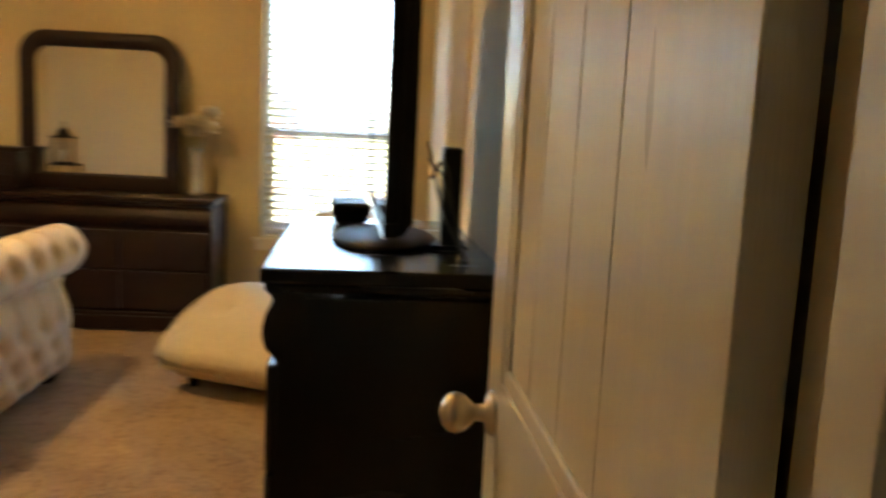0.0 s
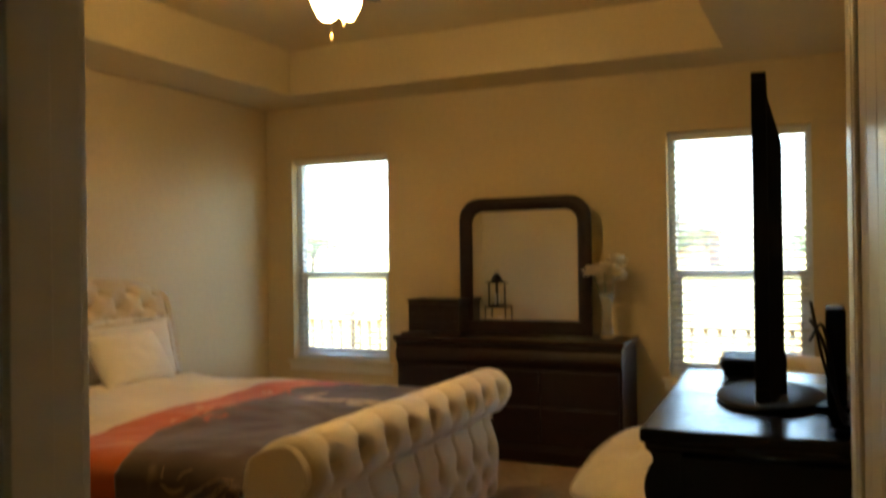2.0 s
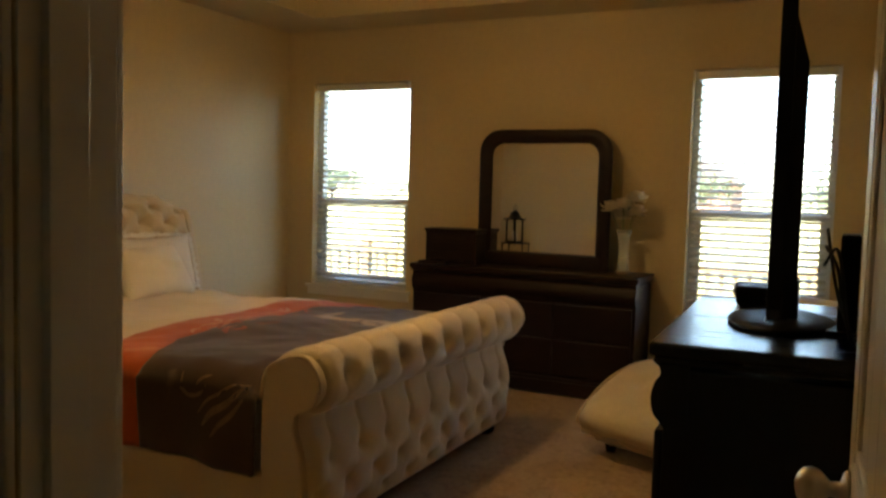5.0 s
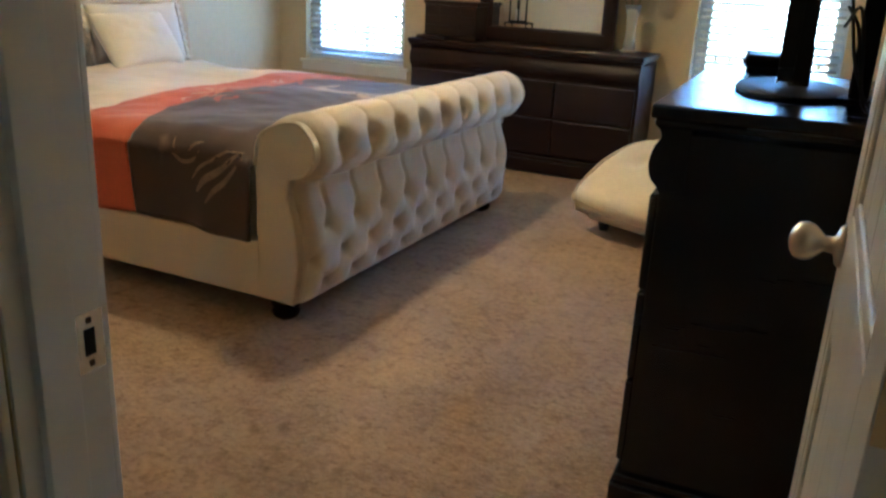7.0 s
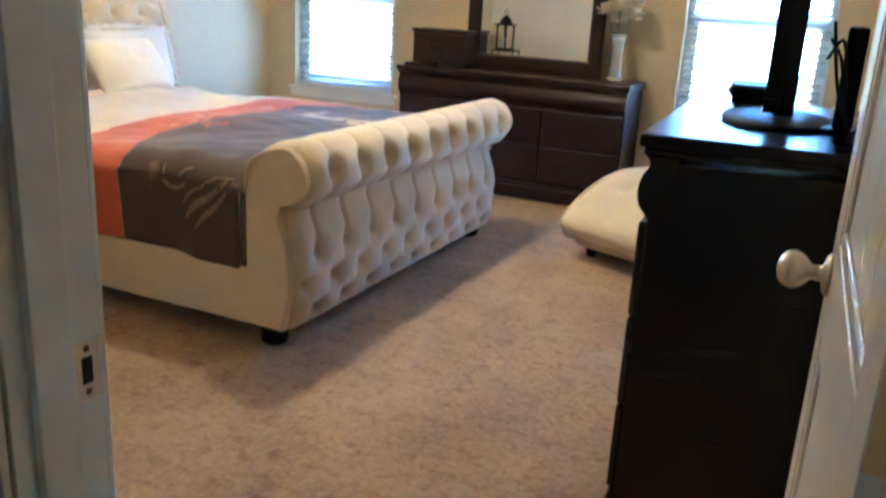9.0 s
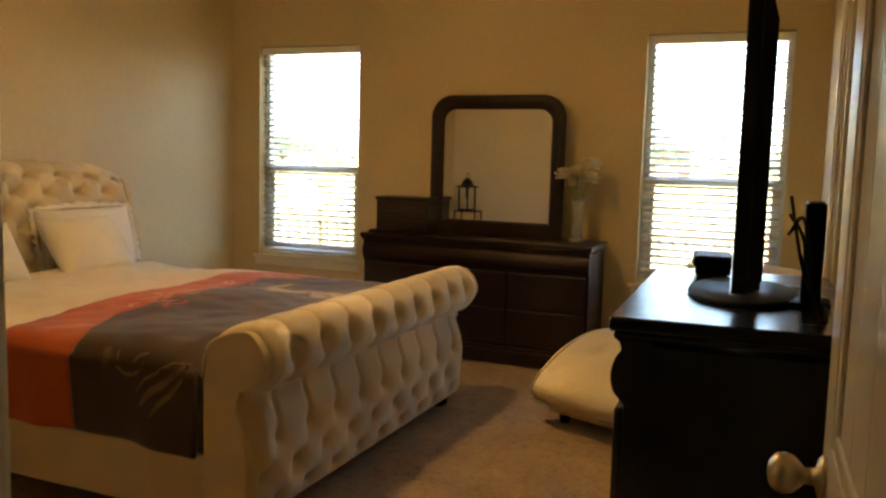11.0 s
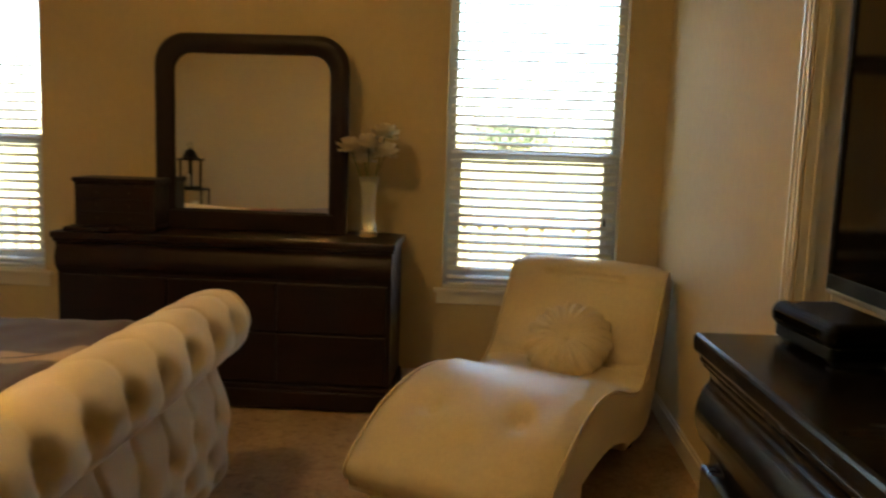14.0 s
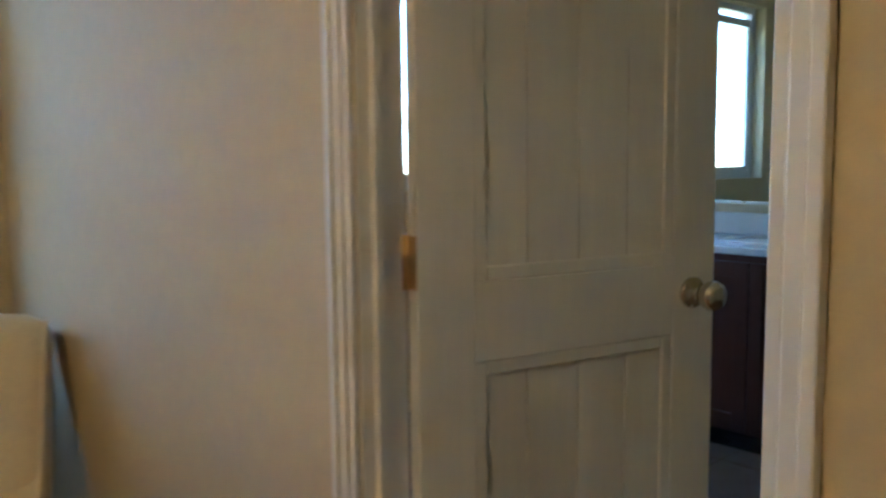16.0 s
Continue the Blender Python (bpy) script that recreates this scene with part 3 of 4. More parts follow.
def make_bed():
    bed = thing("bed", 0.0, -2.465, 0, "king sleigh bed upholstered in cream tufted linen", "bed")
    half = 0.995
    # footboard: show face to +x, rolling outwards at the top
    fx = 2.36
    prof = [(fx - 0.01, 0.085), (fx + 0.005, 0.16), (fx + 0.02, 0.27), (fx + 0.005, 0.40), (fx - 0.025, 0.50), (fx - 0.015, 0.565),
            (fx + 0.04, 0.585), (fx + 0.085, 0.635), (fx + 0.09, 0.69), (fx + 0.06, 0.742), (fx + 0.01, 0.772), (fx - 0.08, 0.75), (fx - 0.145, 0.70), (fx - 0.165, 0.60), (fx - 0.165, 0.45)]
    scroll_board("footboard", bed, prof, 2.16, half - 0.035, 0.205, 0.112, 0.055, 0.279, 0.50, 0.040, "deep-buttoned cream footboard with a rolled top")
    out = [(p.x, p.y) for p in smooth_curve(prof[:-1], 56)] + [(fx - 0.165, 0.09)]
    for s in (-1, 1):
        y0, y1 = sorted((s * (half - 0.04), s * half))
        bm = extrude_outline(out, y0, y1, bevel=0.008)
        part("footboard_end", bm, LINEN, bed, "smooth cream scroll end panel")
        rim = smooth_curve([(x, s * (half + 0.002), z) for x, z in prof[4:-1]], 44)
        part("piping", tube([(p.x, p.y, p.z) for p in rim], 0.007, 6), LINEN, bed)
    part("footboard_back", box(2.16, fx - 0.03, -half + 0.04, half - 0.04, 0.09, 0.58, 0.01), LINEN, bed)
    # headboard: show face to +x, leaning back into a scroll
    hp = [(0.06, 0.30), (0.05, 0.60), (0.02, 0.85), (-0.03, 1.05), (-0.06, 1.17), (-0.09, 1.235), (-0.14, 1.26), (-0.19, 1.24), (-0.20, 1.18)]
    hb = scroll_board("headboard", bed, hp, -0.2, half - 0.01, 0.225, 0.105, 0.30, 0.93, 0.935, 0.055, "tall deep-buttoned cream headboard with a rolled top", 0.07)
    ho = [(p.x, p.y) for p in smooth_curve(hp, 40)] + [(-0.215, 0.09), (0.07, 0.09)]
    for s in (-1, 1):
        y0, y1 = sorted((s * (half - 0.015), s * (half + 0.04)))
        part("headboard_end", extrude_outline([(x + 0.035 if x > -0.1 else x, z * 0.955) for x, z in ho], y0, y1, bevel=0.012), LINEN, bed, "smooth cream headboard wing")
    part("headboard_back", box(-0.215, -0.03, -half + 0.06, half - 0.06, 0.09, 1.0, 0.01), LINEN, bed)
    for s in (-1, 1):
        y0, y1 = sorted((s * (half - 0.06), s * (half - 0.005)))
        part("side_rail", box(0.0, 2.20, y0, y1, 0.085, 0.315, 0.012, 3), LINEN, bed, "cream upholstered side rail")
        for x in (2.27, -0.12):
            part("leg", lathe([(0.03, 0), (0.048, 0.012), (0.055, 0.03), (0.046, 0.052), (0.056, 0.06), (0.056, 0.085)], 18, at=(x, s * (half - 0.07), 0)), BLACKWOOD, bed, "short dark turned foot")
    part("mattress", box(0.07, 2.15, -half + 0.07, half - 0.07, 0.25, 0.62, 0.06, 4), COTTON, bed, "white mattress")
    return bed


def make_quilt():
    """Quilt over the mattress, hanging down both sides with soft folds."""
    q = thing("quilt", 0.0, -2.465, 0, "cream, orange and brown banded quilt spread over the bed", "quilt")
    half, top = 0.962, 0.665

    def at(u, v):
        x = 0.28 + u * 1.885
        w = (v - 0.5) * 2
        drape = 0.32
        full = half + drape
        s = w * full
        a = abs(s)
        sg = 1 if s > 0 else -1
        r = 0.07
        puff = 0.012 * math.sin(x * 5.1 + s * 2.0) + 0.008 * math.sin(s * 7.3 - x * 3.0) + 0.02 * noise.noise((x * 2.1, s * 2.1, 0.3)) + 0.006 * noise.noise((x * 9, s * 9, 1))
        if a < half - r:
            y, z = s, top + 0.02 * math.cos(s / half * 1.4) + puff
        elif a < half - r + r * math.pi / 2:
            t = (a - half + r) / r
            y = sg * (half - r + (r + 0.03) * math.sin(t))
            z = top - r + r * math.cos(t) + puff * (1 - t / 1.6)
        else:
            d = a - (half - r + r * math.pi / 2)
            fold = 0.018 * math.sin(x * 9 + 1.3) * (d / drape) + 0.01 * math.sin(x * 23) * (d / drape)
            y = sg * (half + 0.03 + fold + 0.012)
            z = top - r - d + 0.008 * math.sin(x * 5)
        head = max(0.0, 1 - u * 14)
        foot = max(0.0, 1 - (1 - u) * 16)
        z += 0.012 * head - 0.05 * foot * (1 if a < half else 0)
        return (x, y, z)

    def edge(k, w):
        """Where a band begins, along the bed: it slants towards the foot on the hanging sides."""
        lean = 0.24 * min(1.0, max(0.0, (abs(w) - 0.42) / 0.30)) + 0.02 * math.sin(w * 5 + k)
        return (0.0, (1.10 + 0.35 * lean - 0.28) / 1.885, (1.36 + lean - 0.28) / 1.885, 1.0)[k]

    for k, (name, cloth, words) in enumerate((("cream_panel", QUILT_CREAM, "cream quilt panel"), ("orange_band", QUILT_ORANGE, "burnt orange quilt band"), ("brown_panel", QUILT_BROWN, "dark brown quilt panel with leaf scrolls"))):
        bm = grid(lambda u, v: at(edge(k, 2 * v - 1) + u * (edge(k + 1, 2 * v - 1) - edge(k, 2 * v - 1)), v), 44 if k != 1 else 22, 110)
        ob = part(name, bm, cloth, q, words)
        sol = ob.modifiers.new("thick", "SOLIDIFY")
        sol.thickness, sol.offset = 0.018, -1

    def cloth_point(x, s):
        """A point a little proud of the quilt, at x along the bed and s across it."""
        p = Vector(at((x - 0.28) / 1.885, (s / (half + 0.32) + 1) / 2))
        a = abs(s)
        t = min(1.0, max(0.0, (a - half + 0.07) / 0.11))
        return p + Vector((0, math.copysign(0.004, s) * t, 0.004 * (1 - t)))

    def ribbon(points, width, cloth):
        line = smooth_curve(points, 18)
        bm = bmesh.new()
        rows = []
        for k, p in enumerate(line):
            d = (line[min(k + 1, 18)] - line[max(k - 1, 0)]).normalized()
            w = width * (0.08 + math.sin(math.pi * min(1.0, 0.06 + k / 18 * 0.92)) ** 0.8)
            rows.append([bm.verts.new(cloth_point(min(2.155, p.x - d.y * w * c), p.y + d.x * w * c)) for c in (-1, 0, 1)])
        for a, b in zip(rows, rows[1:]):
            for c in range(2):
                bm.faces.new((a[c], a[c + 1], b[c + 1], b[c])).smooth = True
        return part("leaf_print", bm, cloth, q, "printed leaf scroll")

    def low(z):
        return -(half - 0.07 + 0.11 + top - 0.07 - z)

    ribbon([(1.80, low(0.645)), (1.815, low(0.60)), (1.86, low(0.57)), (1.915, low(0.585)), (1.93, low(0.615))], 0.008, PRINT_GOLD)
    ribbon([(1.88, low(0.60)), (1.90, low(0.63)), (1.94, low(0.645))], 0.006, PRINT_GOLD)
    for dx, dz, w in ((0.0, 0.0, 0.013), (0.045, -0.035, 0.010), (-0.02, 0.045, 0.006)):
        ribbon([(1.925 + dx, low(0.465 + dz)), (1.97 + dx, low(0.52 + dz)), (2.04 + dx * 0.6, low(0.565 + dz)), (2.12 + dx * 0.3, low(0.635 + dz * 0.6))], w, PRINT_GOLD)
    rnd = random.Random(11)
    for k in range(26):
        s0 = rnd.uniform(-0.45, 0.78)
        x0 = 1.37 + rnd.uniform(-0.10, 0.16)
        a = rnd.uniform(-1.1, 1.1)
        n = rnd.uniform(0.07, 0.17)
        bend = rnd.uniform(-0.04, 0.04)
        ribbon([(x0, s0), (x0 + 0.5 * n * math.sin(a) + bend, s0 + 0.5 * n * math.cos(a)), (x0 + n * math.sin(a), s0 + n * math.cos(a))], rnd.uniform(0.007, 0.016), PRINT_RED if x0 > 1.36 else PRINT_CREAM)
    for k in range(9):
        s0, x0, a, n = rnd.uniform(-0.6, 0.7), rnd.uniform(1.62, 1.98), rnd.uniform(-1.4, 1.4), rnd.uniform(0.08, 0.2)
        ribbon([(x0, s0), (x0 + 0.5 * n * math.sin(a) + 0.02, s0 + 0.5 * n * math.cos(a)), (x0 + n * math.sin(a), s0 + n * math.cos(a))], 0.008, PRINT_TAUPE)
    return q


def pillow(x, y, z, rz, tilt, w, h, d, material, label, flange=0.0):
    """A plump pillow standing on its long edge; w along its own y."""
    p = new("pillow")
    p.matrix_world = pose(x, y, z, 0, 0, rz) @ pose(0, 0, 0, 0, tilt, 0)
    tagged(p, label, "pillow", group="pillows on the bed")

    def side(sg):
        def at(u, v):
            a, b = 2 * u - 1, 2 * v - 1
            k = max(0.0, (1 - abs(a) ** 2.6) * (1 - abs(b) ** 2.6)) ** 0.5
            pinch = 1 - 0.07 * (1 - abs(a) ** 2) * abs(b) ** 3 - 0.0
            pin2 = 1 - 0.07 * (1 - abs(b) ** 2) * abs(a) ** 3
            wr = 0.006 * noise.noise((a * 3, b * 3, sg * 2)) + 0.004 * noise.noise((a * 9, b * 9, sg))
            return (sg * (d / 2 * k + wr * k), a * w / 2 * pin2, h / 2 + b * h / 2 * pinch)
        return at
    bm = grid(side(1), 28, 28)
    grid(side(-1), 28, 28, bm=bm)
    bmesh.ops.remove_doubles(bm, verts=bm.verts, dist=0.0008)
    bmesh.ops.recalc_face_normals(bm, faces=bm.faces)
    part("cushion", bm, material, p)
    if flange:
        pts = []
        for a, b in ((-1, -1), (1, -1), (1, 1), (-1, 1), (-1, -1)):
            pts.append((0, a * w / 2 * 0.99, h / 2 + b * h / 2 * 0.99))
        line = []
        for s, e in zip(pts, pts[1:]):
            line += [tuple(Vector(s).lerp(Vector(e), k / 24)) for k in range(24)]
        bm = bmesh.new()
        for i in range(len(line)):
            c = Vector((0, 0, h / 2))
            p0, p1 = Vector(line[i]), Vector(line[(i + 1) % len(line)])
            o0, o1 = p0 + (p0 - c).normalized() * flange * (1 + 0.25 * math.sin(i * 2.1)), p1 + (p1 - c).normalized() * flange * (1 + 0.25 * math.sin((i + 1) % len(line) * 2.1))
            j0, j1 = 0.007 * math.sin(i * 1.7), 0.007 * math.sin(((i + 1) % len(line)) * 1.7)
            vs = [bm.verts.new(p0), bm.verts.new(p1), bm.verts.new(o1 + Vector((j1, 0, 0))), bm.verts.new(o0 + Vector((j0, 0, 0)))]
            bm.faces.new(vs)
        bmesh.ops.remove_doubles(bm, verts=bm.verts, dist=0.0005)
        ob = part("ruffle", bm, material, p)
        ob.modifiers.new("thick", "SOLIDIFY").thickness = 0.005
    return p


make_bed()
make_quilt()
pillow(0.13, -1.92, 0.685, 0, -14, 0.74, 0.35, 0.15, COTTON, "large white ruffled sham leaning on the headboard", 0.03)
pillow(0.13, -2.90, 0.685, 0, -14, 0.74, 0.35, 0.15, COTTON, "large white ruffled sham leaning on the headboard", 0.03)
pillow(0.36, -2.08, 0.672, 3, -33, 0.58, 0.36, 0.19, COTTON, "plump white pillow propped in front of the sham")
pillow(0.36, -2.86, 0.672, -3, -33, 0.58, 0.36, 0.19, COTTON, "plump white pillow propped in front of the sham")


# ---- dresser with its mirror ----
def wood_case(name, x, y, rz, w, d, h, rows, material, label, category, base=0.1):
    """A chest: front to -y at its own origin (centre of the back, on the floor)."""
    c = thing(name, x, y, 0, label, category, rz)
    part("body", box(-w / 2 + 0.02, w / 2 - 0.02, -d + 0.035, 0, base, h - 0.06, 0.004), material, c)
    bm = boxes((-w / 2, w / 2, -d, 0, h - 0.032, h), bevel=0.007)
    add_box(bm, -w / 2 + 0.008, w / 2 - 0.008, -d + 0.010, 0, h - 0.048, h - 0.033, 0.005)
    part("top", bm, material, c)
    # ogee frieze: a swelling drawer front under the top
    prof = [(-d + 0.034, h - 0.195), (-d + 0.028, h - 0.185), (-d + 0.012, h - 0.165), (-d + 0.006, h - 0.13), (-d + 0.014, h - 0.095), (-d + 0.026, h - 0.075), (-d + 0.022, h - 0.058), (-d + 0.012, h - 0.05)]
    pts = [(p.x, p.y) for p in smooth_curve(prof, 24)] + [(-d + 0.09, h - 0.05), (-d + 0.09, h - 0.195)]
    bm = extrude_outline(pts, -w / 2 + 0.0185, w / 2 - 0.0185, bevel=0.002)
    bmesh.ops.rotate(bm, verts=bm.verts, matrix=Matrix.Rotation(radians(90), 3, "Z"))
    bmesh.ops.scale(bm, verts=bm.verts, vec=(-1, 1, 1))
    bmesh.ops.recalc_face_normals(bm, faces=bm.faces)
    part("frieze_drawer", bm, material, c)
    bm = boxes((-w / 2, w / 2, -d + 0.01, -0.002, 0.012, base), bevel=0.008)
    add_box(bm, -w / 2 + 0.006, w / 2 - 0.006, -d + 0.016, -0.002, base, base + 0.025, 0.006)
    part("plinth", bm, material, c)
    for sx in (-1, 1):
        for yy in (-d + 0.05, -0.05):
            part("foot", box(sx * (w / 2 - 0.05) - 0.03, sx * (w / 2 - 0.05) + 0.03, yy - 0.03, yy + 0.03, 0, 0.013), material, c)
    z0, z1 = base + 0.04, h - 0.205
    for z_a, z_b, cols in rows:
        for i in range(cols):
            x0 = -w / 2 + 0.035 + i * (w - 0.07) / cols
            x1 = x0 + (w - 0.07) / cols
            a, b = z0 + z_a * (z1 - z0), z0 + z_b * (z1 - z0)
            part("drawer", box(x0 + 0.004, x1 - 0.004, -d + 0.014, -d + 0.036, a + 0.004, b - 0.004, 0.006), material, c)
    return c


dresser = wood_case("dresser", 2.03, -0.025, 0, 1.68, 0.475, 0.84, [(0, 0.5, 3), (0.5, 1, 3)], CHERRY, "long dark cherry dresser standing against the wall", "dresser")


def make_mirror():
    m = thing("dresser_mirror", 2.088, -0.165, 0.842, "arched dark cherry framed mirror standing on the dresser", "mirror")
    W, H, f, r = 0.495, 0.985, 0.098, 0.16

    def outline(w, top, bottom, rad, n=10):
        pts = [(-w, bottom)]
        pts += [(-w + rad - rad * math.cos(k / n * math.pi / 2), top - rad + rad * math.sin(k / n * math.pi / 2)) for k in range(n + 1)]
        pts += [(w - rad + rad * math.sin(k / n * math.pi / 2), top - rad + rad * math.cos(k / n * math.pi / 2)) for k in range(n + 1)]
        return pts + [(w, bottom)]

    # rounded frame moulding swept round the arch
    bm = bmesh.new()
    section = [(0.0, 0.0), (0.0, -0.022), (0.12, -0.034), (0.35, -0.040), (0.60, -0.036), (0.85, -0.022), (1.0, -0.012), (1.0, 0.0)]
    outer, inner = outline(W, H, 0.02, r), outline(W - f, H - f, 0.02, r - 0.07)
    rings = []
    for (ox, oz), (ix, iz) in zip(outer, inner):
        rings.append([bm.verts.new((ox + (ix - ox) * s, d, oz + (iz - oz) * s)) for s, d in section])
    for a, b in zip(rings, rings[1:]):
        for k in range(len(section) - 1):
            fc = bm.faces.new((a[k], b[k], b[k + 1], a[k + 1]))
            fc.smooth = True
    bmesh.ops.recalc_face_normals(bm, faces=bm.faces)
    part("frame", bm, CHERRY, m)
    part("bottom_rail", boxes((-W, W, -0.035, 0.0, 0.0, 0.095), (-W + f, W - f, -0.028, 0.0, 0.095, 0.105), bevel=0.005), CHERRY, m)
    bm = bmesh.new()
    g = [(x, z) for x, z in outline(W - f + 0.006, H - f + 0.006, 0.10, r - 0.07)]
    bm.faces.new([bm.verts.new((x, -0.008, z)) for x, z in g])
    bmesh.ops.recalc_face_normals(bm, faces=bm.faces)
    gl = bmesh.ops.extrude_face_region(bm, geom=list(bm.faces))
    bmesh.ops.translate(bm, verts=[v for v in gl["geom"] if isinstance(v, bmesh.types.BMVert)], vec=(0, 0.005, 0))
    bmesh.ops.recalc_face_normals(bm, faces=bm.faces)
    part("glass", bm, MIRROR, m, "silvered mirror glass")
    bk = outline(W - 0.01, H - 0.01, 0.02, r)
    bm = extrude_outline(bk, 0.001, 0.014)
    part("backing", bm, BLACKWOOD, m)
    for s in (-1, 1):
        part("support", box(s * 0.30 - 0.03, s * 0.30 + 0.03, 0.015, 0.035, -0.25, 0.8, 0.003), CHERRY, m)
    return m


make_mirror()


def jewel_box():
    b = thing("jewelry_box", 1.46, -0.27, 0.842, "dark cherry jewelry chest with little drawers and a raised lid", "jewelry box")
    part("body", box(-0.20, 0.20, -0.11, 0.11, 0.012, 0.225, 0.004), CHERRY, b)
    part("lid", boxes((-0.21, 0.21, -0.12, 0.12, 0.235, 0.255), (-0.205, 0.205, -0.113, 0.113, 0.226, 0.235), bevel=0.004), CHERRY, b)
    part("base", box(-0.21, 0.21, -0.12, 0.12, 0, 0.022, 0.004), CHERRY, b)
    part("side_trim", box(-0.204, -0.2005, -0.10, 0.10, 0.03, 0.215, 0.001), NICKEL, b, "bright side edge")
    for i in range(3):
        d = part("drawer", box(-0.185, 0.185, -0.117, -0.11, 0.03 + i * 0.063, 0.088 + i * 0.063, 0.002), CHERRY, b)
        for x in (-0.08, 0.08):
            k = lathe([(0.003, 0), (0.003, 0.006), (0.006, 0.009), (0.005, 0.013)], 10)
            bmesh.ops.rotate(k, verts=k.verts, matrix=Matrix.Rotation(radians(90), 3, "X"))
            bmesh.ops.translate(k, verts=k.verts, vec=(x, -0.117, 0.059 + i * 0.063))
            part("knob", k, BRONZE, d)


jewel_box()
bm = boxes((-0.11, 0.11, -0.055, 0.055, 0.0, 0.022), bevel=0.006)
tray = tagged(part("trinket_tray", bm, CHERRY), "small low dark trinket box on the dresser", "box")
tray.matrix_world = pose(1.36, -0.43, 0.842, 0, 0, 4)


def flower_vase():
    v = thing("flower_vase", 2.70, -0.24, 0.842, "tall clear glass vase with cream silk flowers", "vase")
    prof = [(0.045, 0), (0.05, 0.006), (0.042, 0.03), (0.034, 0.10), (0.033, 0.18), (0.040, 0.25), (0.055, 0.30), (0.052, 0.30), (0.037, 0.25), (0.030, 0.18), (0.031, 0.10), (0.036, 0.035), (0.01, 0.025)]
    part("glass_body", lathe(prof, 28), VASEGLASS, v, "clear flared glass")
    rnd = random.Random(7)
    heads = [(-0.09, -0.02, 0.43), (0.0, -0.05, 0.45), (0.075, 0.0, 0.50), (0.08, -0.03, 0.41), (-0.03, 0.03, 0.38)]
    for hx, hy, hz in heads:
        part("stem", tube([(hx * 0.1, hy * 0.1, 0.03), (hx * 0.25, hy * 0.3, 0.25), (hx, hy, hz)], 0.0025, 5), STEM, v)
        bm = bmesh.new()
        c = Vector((hx, hy, hz))
        for ring, (count, lean, size) in enumerate(((7, -0.35, 0.062), (8, 0.15, 0.078), (7, 0.6, 0.074), (6, 1.0, 0.064), (5, 1.35, 0.052))):
            for k in range(count):
                a = 2 * math.pi * (k + 0.5 * ring) / count + rnd.uniform(-0.2, 0.2)
                m = Matrix.Translation(c) @ Matrix.Rotation(a, 4, "Z") @ Matrix.Rotation(-lean, 4, "Y")
                rows = []
                for i in range(4):
                    t = i / 3
                    wd = size * 0.55 * math.sin(math.pi * (0.12 + 0.76 * t)) ** 0.7
                    rows.append([bm.verts.new(m @ Vector((size * t, wd * s, 0.012 * abs(s) + 0.012 * t * t * rnd.uniform(0.5, 1.5)))) for s in (-1, 0, 1)])
                for p, q in zip(rows, rows[1:]):
                    for j in range(2):
                        f = bm.faces.new((p[j], p[j + 1], q[j + 1], q[j]))
                        f.smooth = True
        part("flower", bm, PETAL, v, "cream silk bloom")
    return v


flower_vase()


# ---- television chest ----
chest = wood_case("chest_of_drawers", 4.171, -3.476, -87.35, 0.975, 0.505, 1.045, [(0, 0.33, 2), (0.33, 0.66, 2), (0.66, 1, 2)], BLACKWOOD, "espresso black chest of drawers under the television", "chest")


def television():
    t = thing("television", 3.918, -3.472, 1.047, "large black flat television on a pedestal stand", "television", -86.6)
    # own axes: width along x, screen towards -y
    w, z0, z1 = 1.03, 0.068, 0.755
    part("bezel", boxes((-w / 2, w / 2, -0.018, 0.012, z0, z0 + 0.028), (-w / 2, w / 2, -0.018, 0.012, z1 - 0.016, z1), (-w / 2, -w / 2 + 0.016, -0.018, 0.012, z0 + 0.028, z1 - 0.016), (w / 2 - 0.016, w / 2, -0.018, 0.012, z0 + 0.028, z1 - 0.016), bevel=0.003), PLASTIC, t)
    part("screen", box(-w / 2 + 0.016, w / 2 - 0.016, -0.014, 0.0, z0 + 0.028, z1 - 0.016), SCREEN, t, "dark glossy screen")
    part("chrome_strip", box(-w / 2 + 0.01, w / 2 - 0.01, -0.020, -0.012, z0 - 0.004, z0 + 0.004, 0.002), NICKEL, t, "thin bright lower edge")
    side = [(0.0122, z0 + 0.004), (0.022, z0 + 0.004), (0.040, z0 + 0.03), (0.040, z1 - 0.15), (0.014, z1 - 0.055), (0.0122, z1 - 0.003)]
    bm = extrude_outline(side, -w / 2 + 0.002, w / 2 - 0.002)
    bmesh.ops.rotate(bm, verts=bm.verts, matrix=Matrix.Rotation(radians(90), 3, "Z"))
    bmesh.ops.scale(bm, verts=bm.verts, vec=(-1, 1, 1))
    bmesh.ops.recalc_face_normals(bm, faces=bm.faces)
    part("back_shell", bm, PLASTIC, t)
    part("neck", box(-0.07, 0.07, 0.0, 0.05, 0.012, z0 + 0.05, 0.006), PLASTIC, t)
    bm = lathe([(0.235, 0), (0.24, 0.006), (0.23, 0.013), (0.10, 0.018)], 36)
    bmesh.ops.scale(bm, verts=bm.verts, vec=(1, 0.56, 1))
    bmesh.ops.translate(bm, verts=bm.verts, vec=(0.03, 0.01, 0))
    part("stand_base", bm, PLASTIC, t, "glossy oval stand foot")
    return t


television()


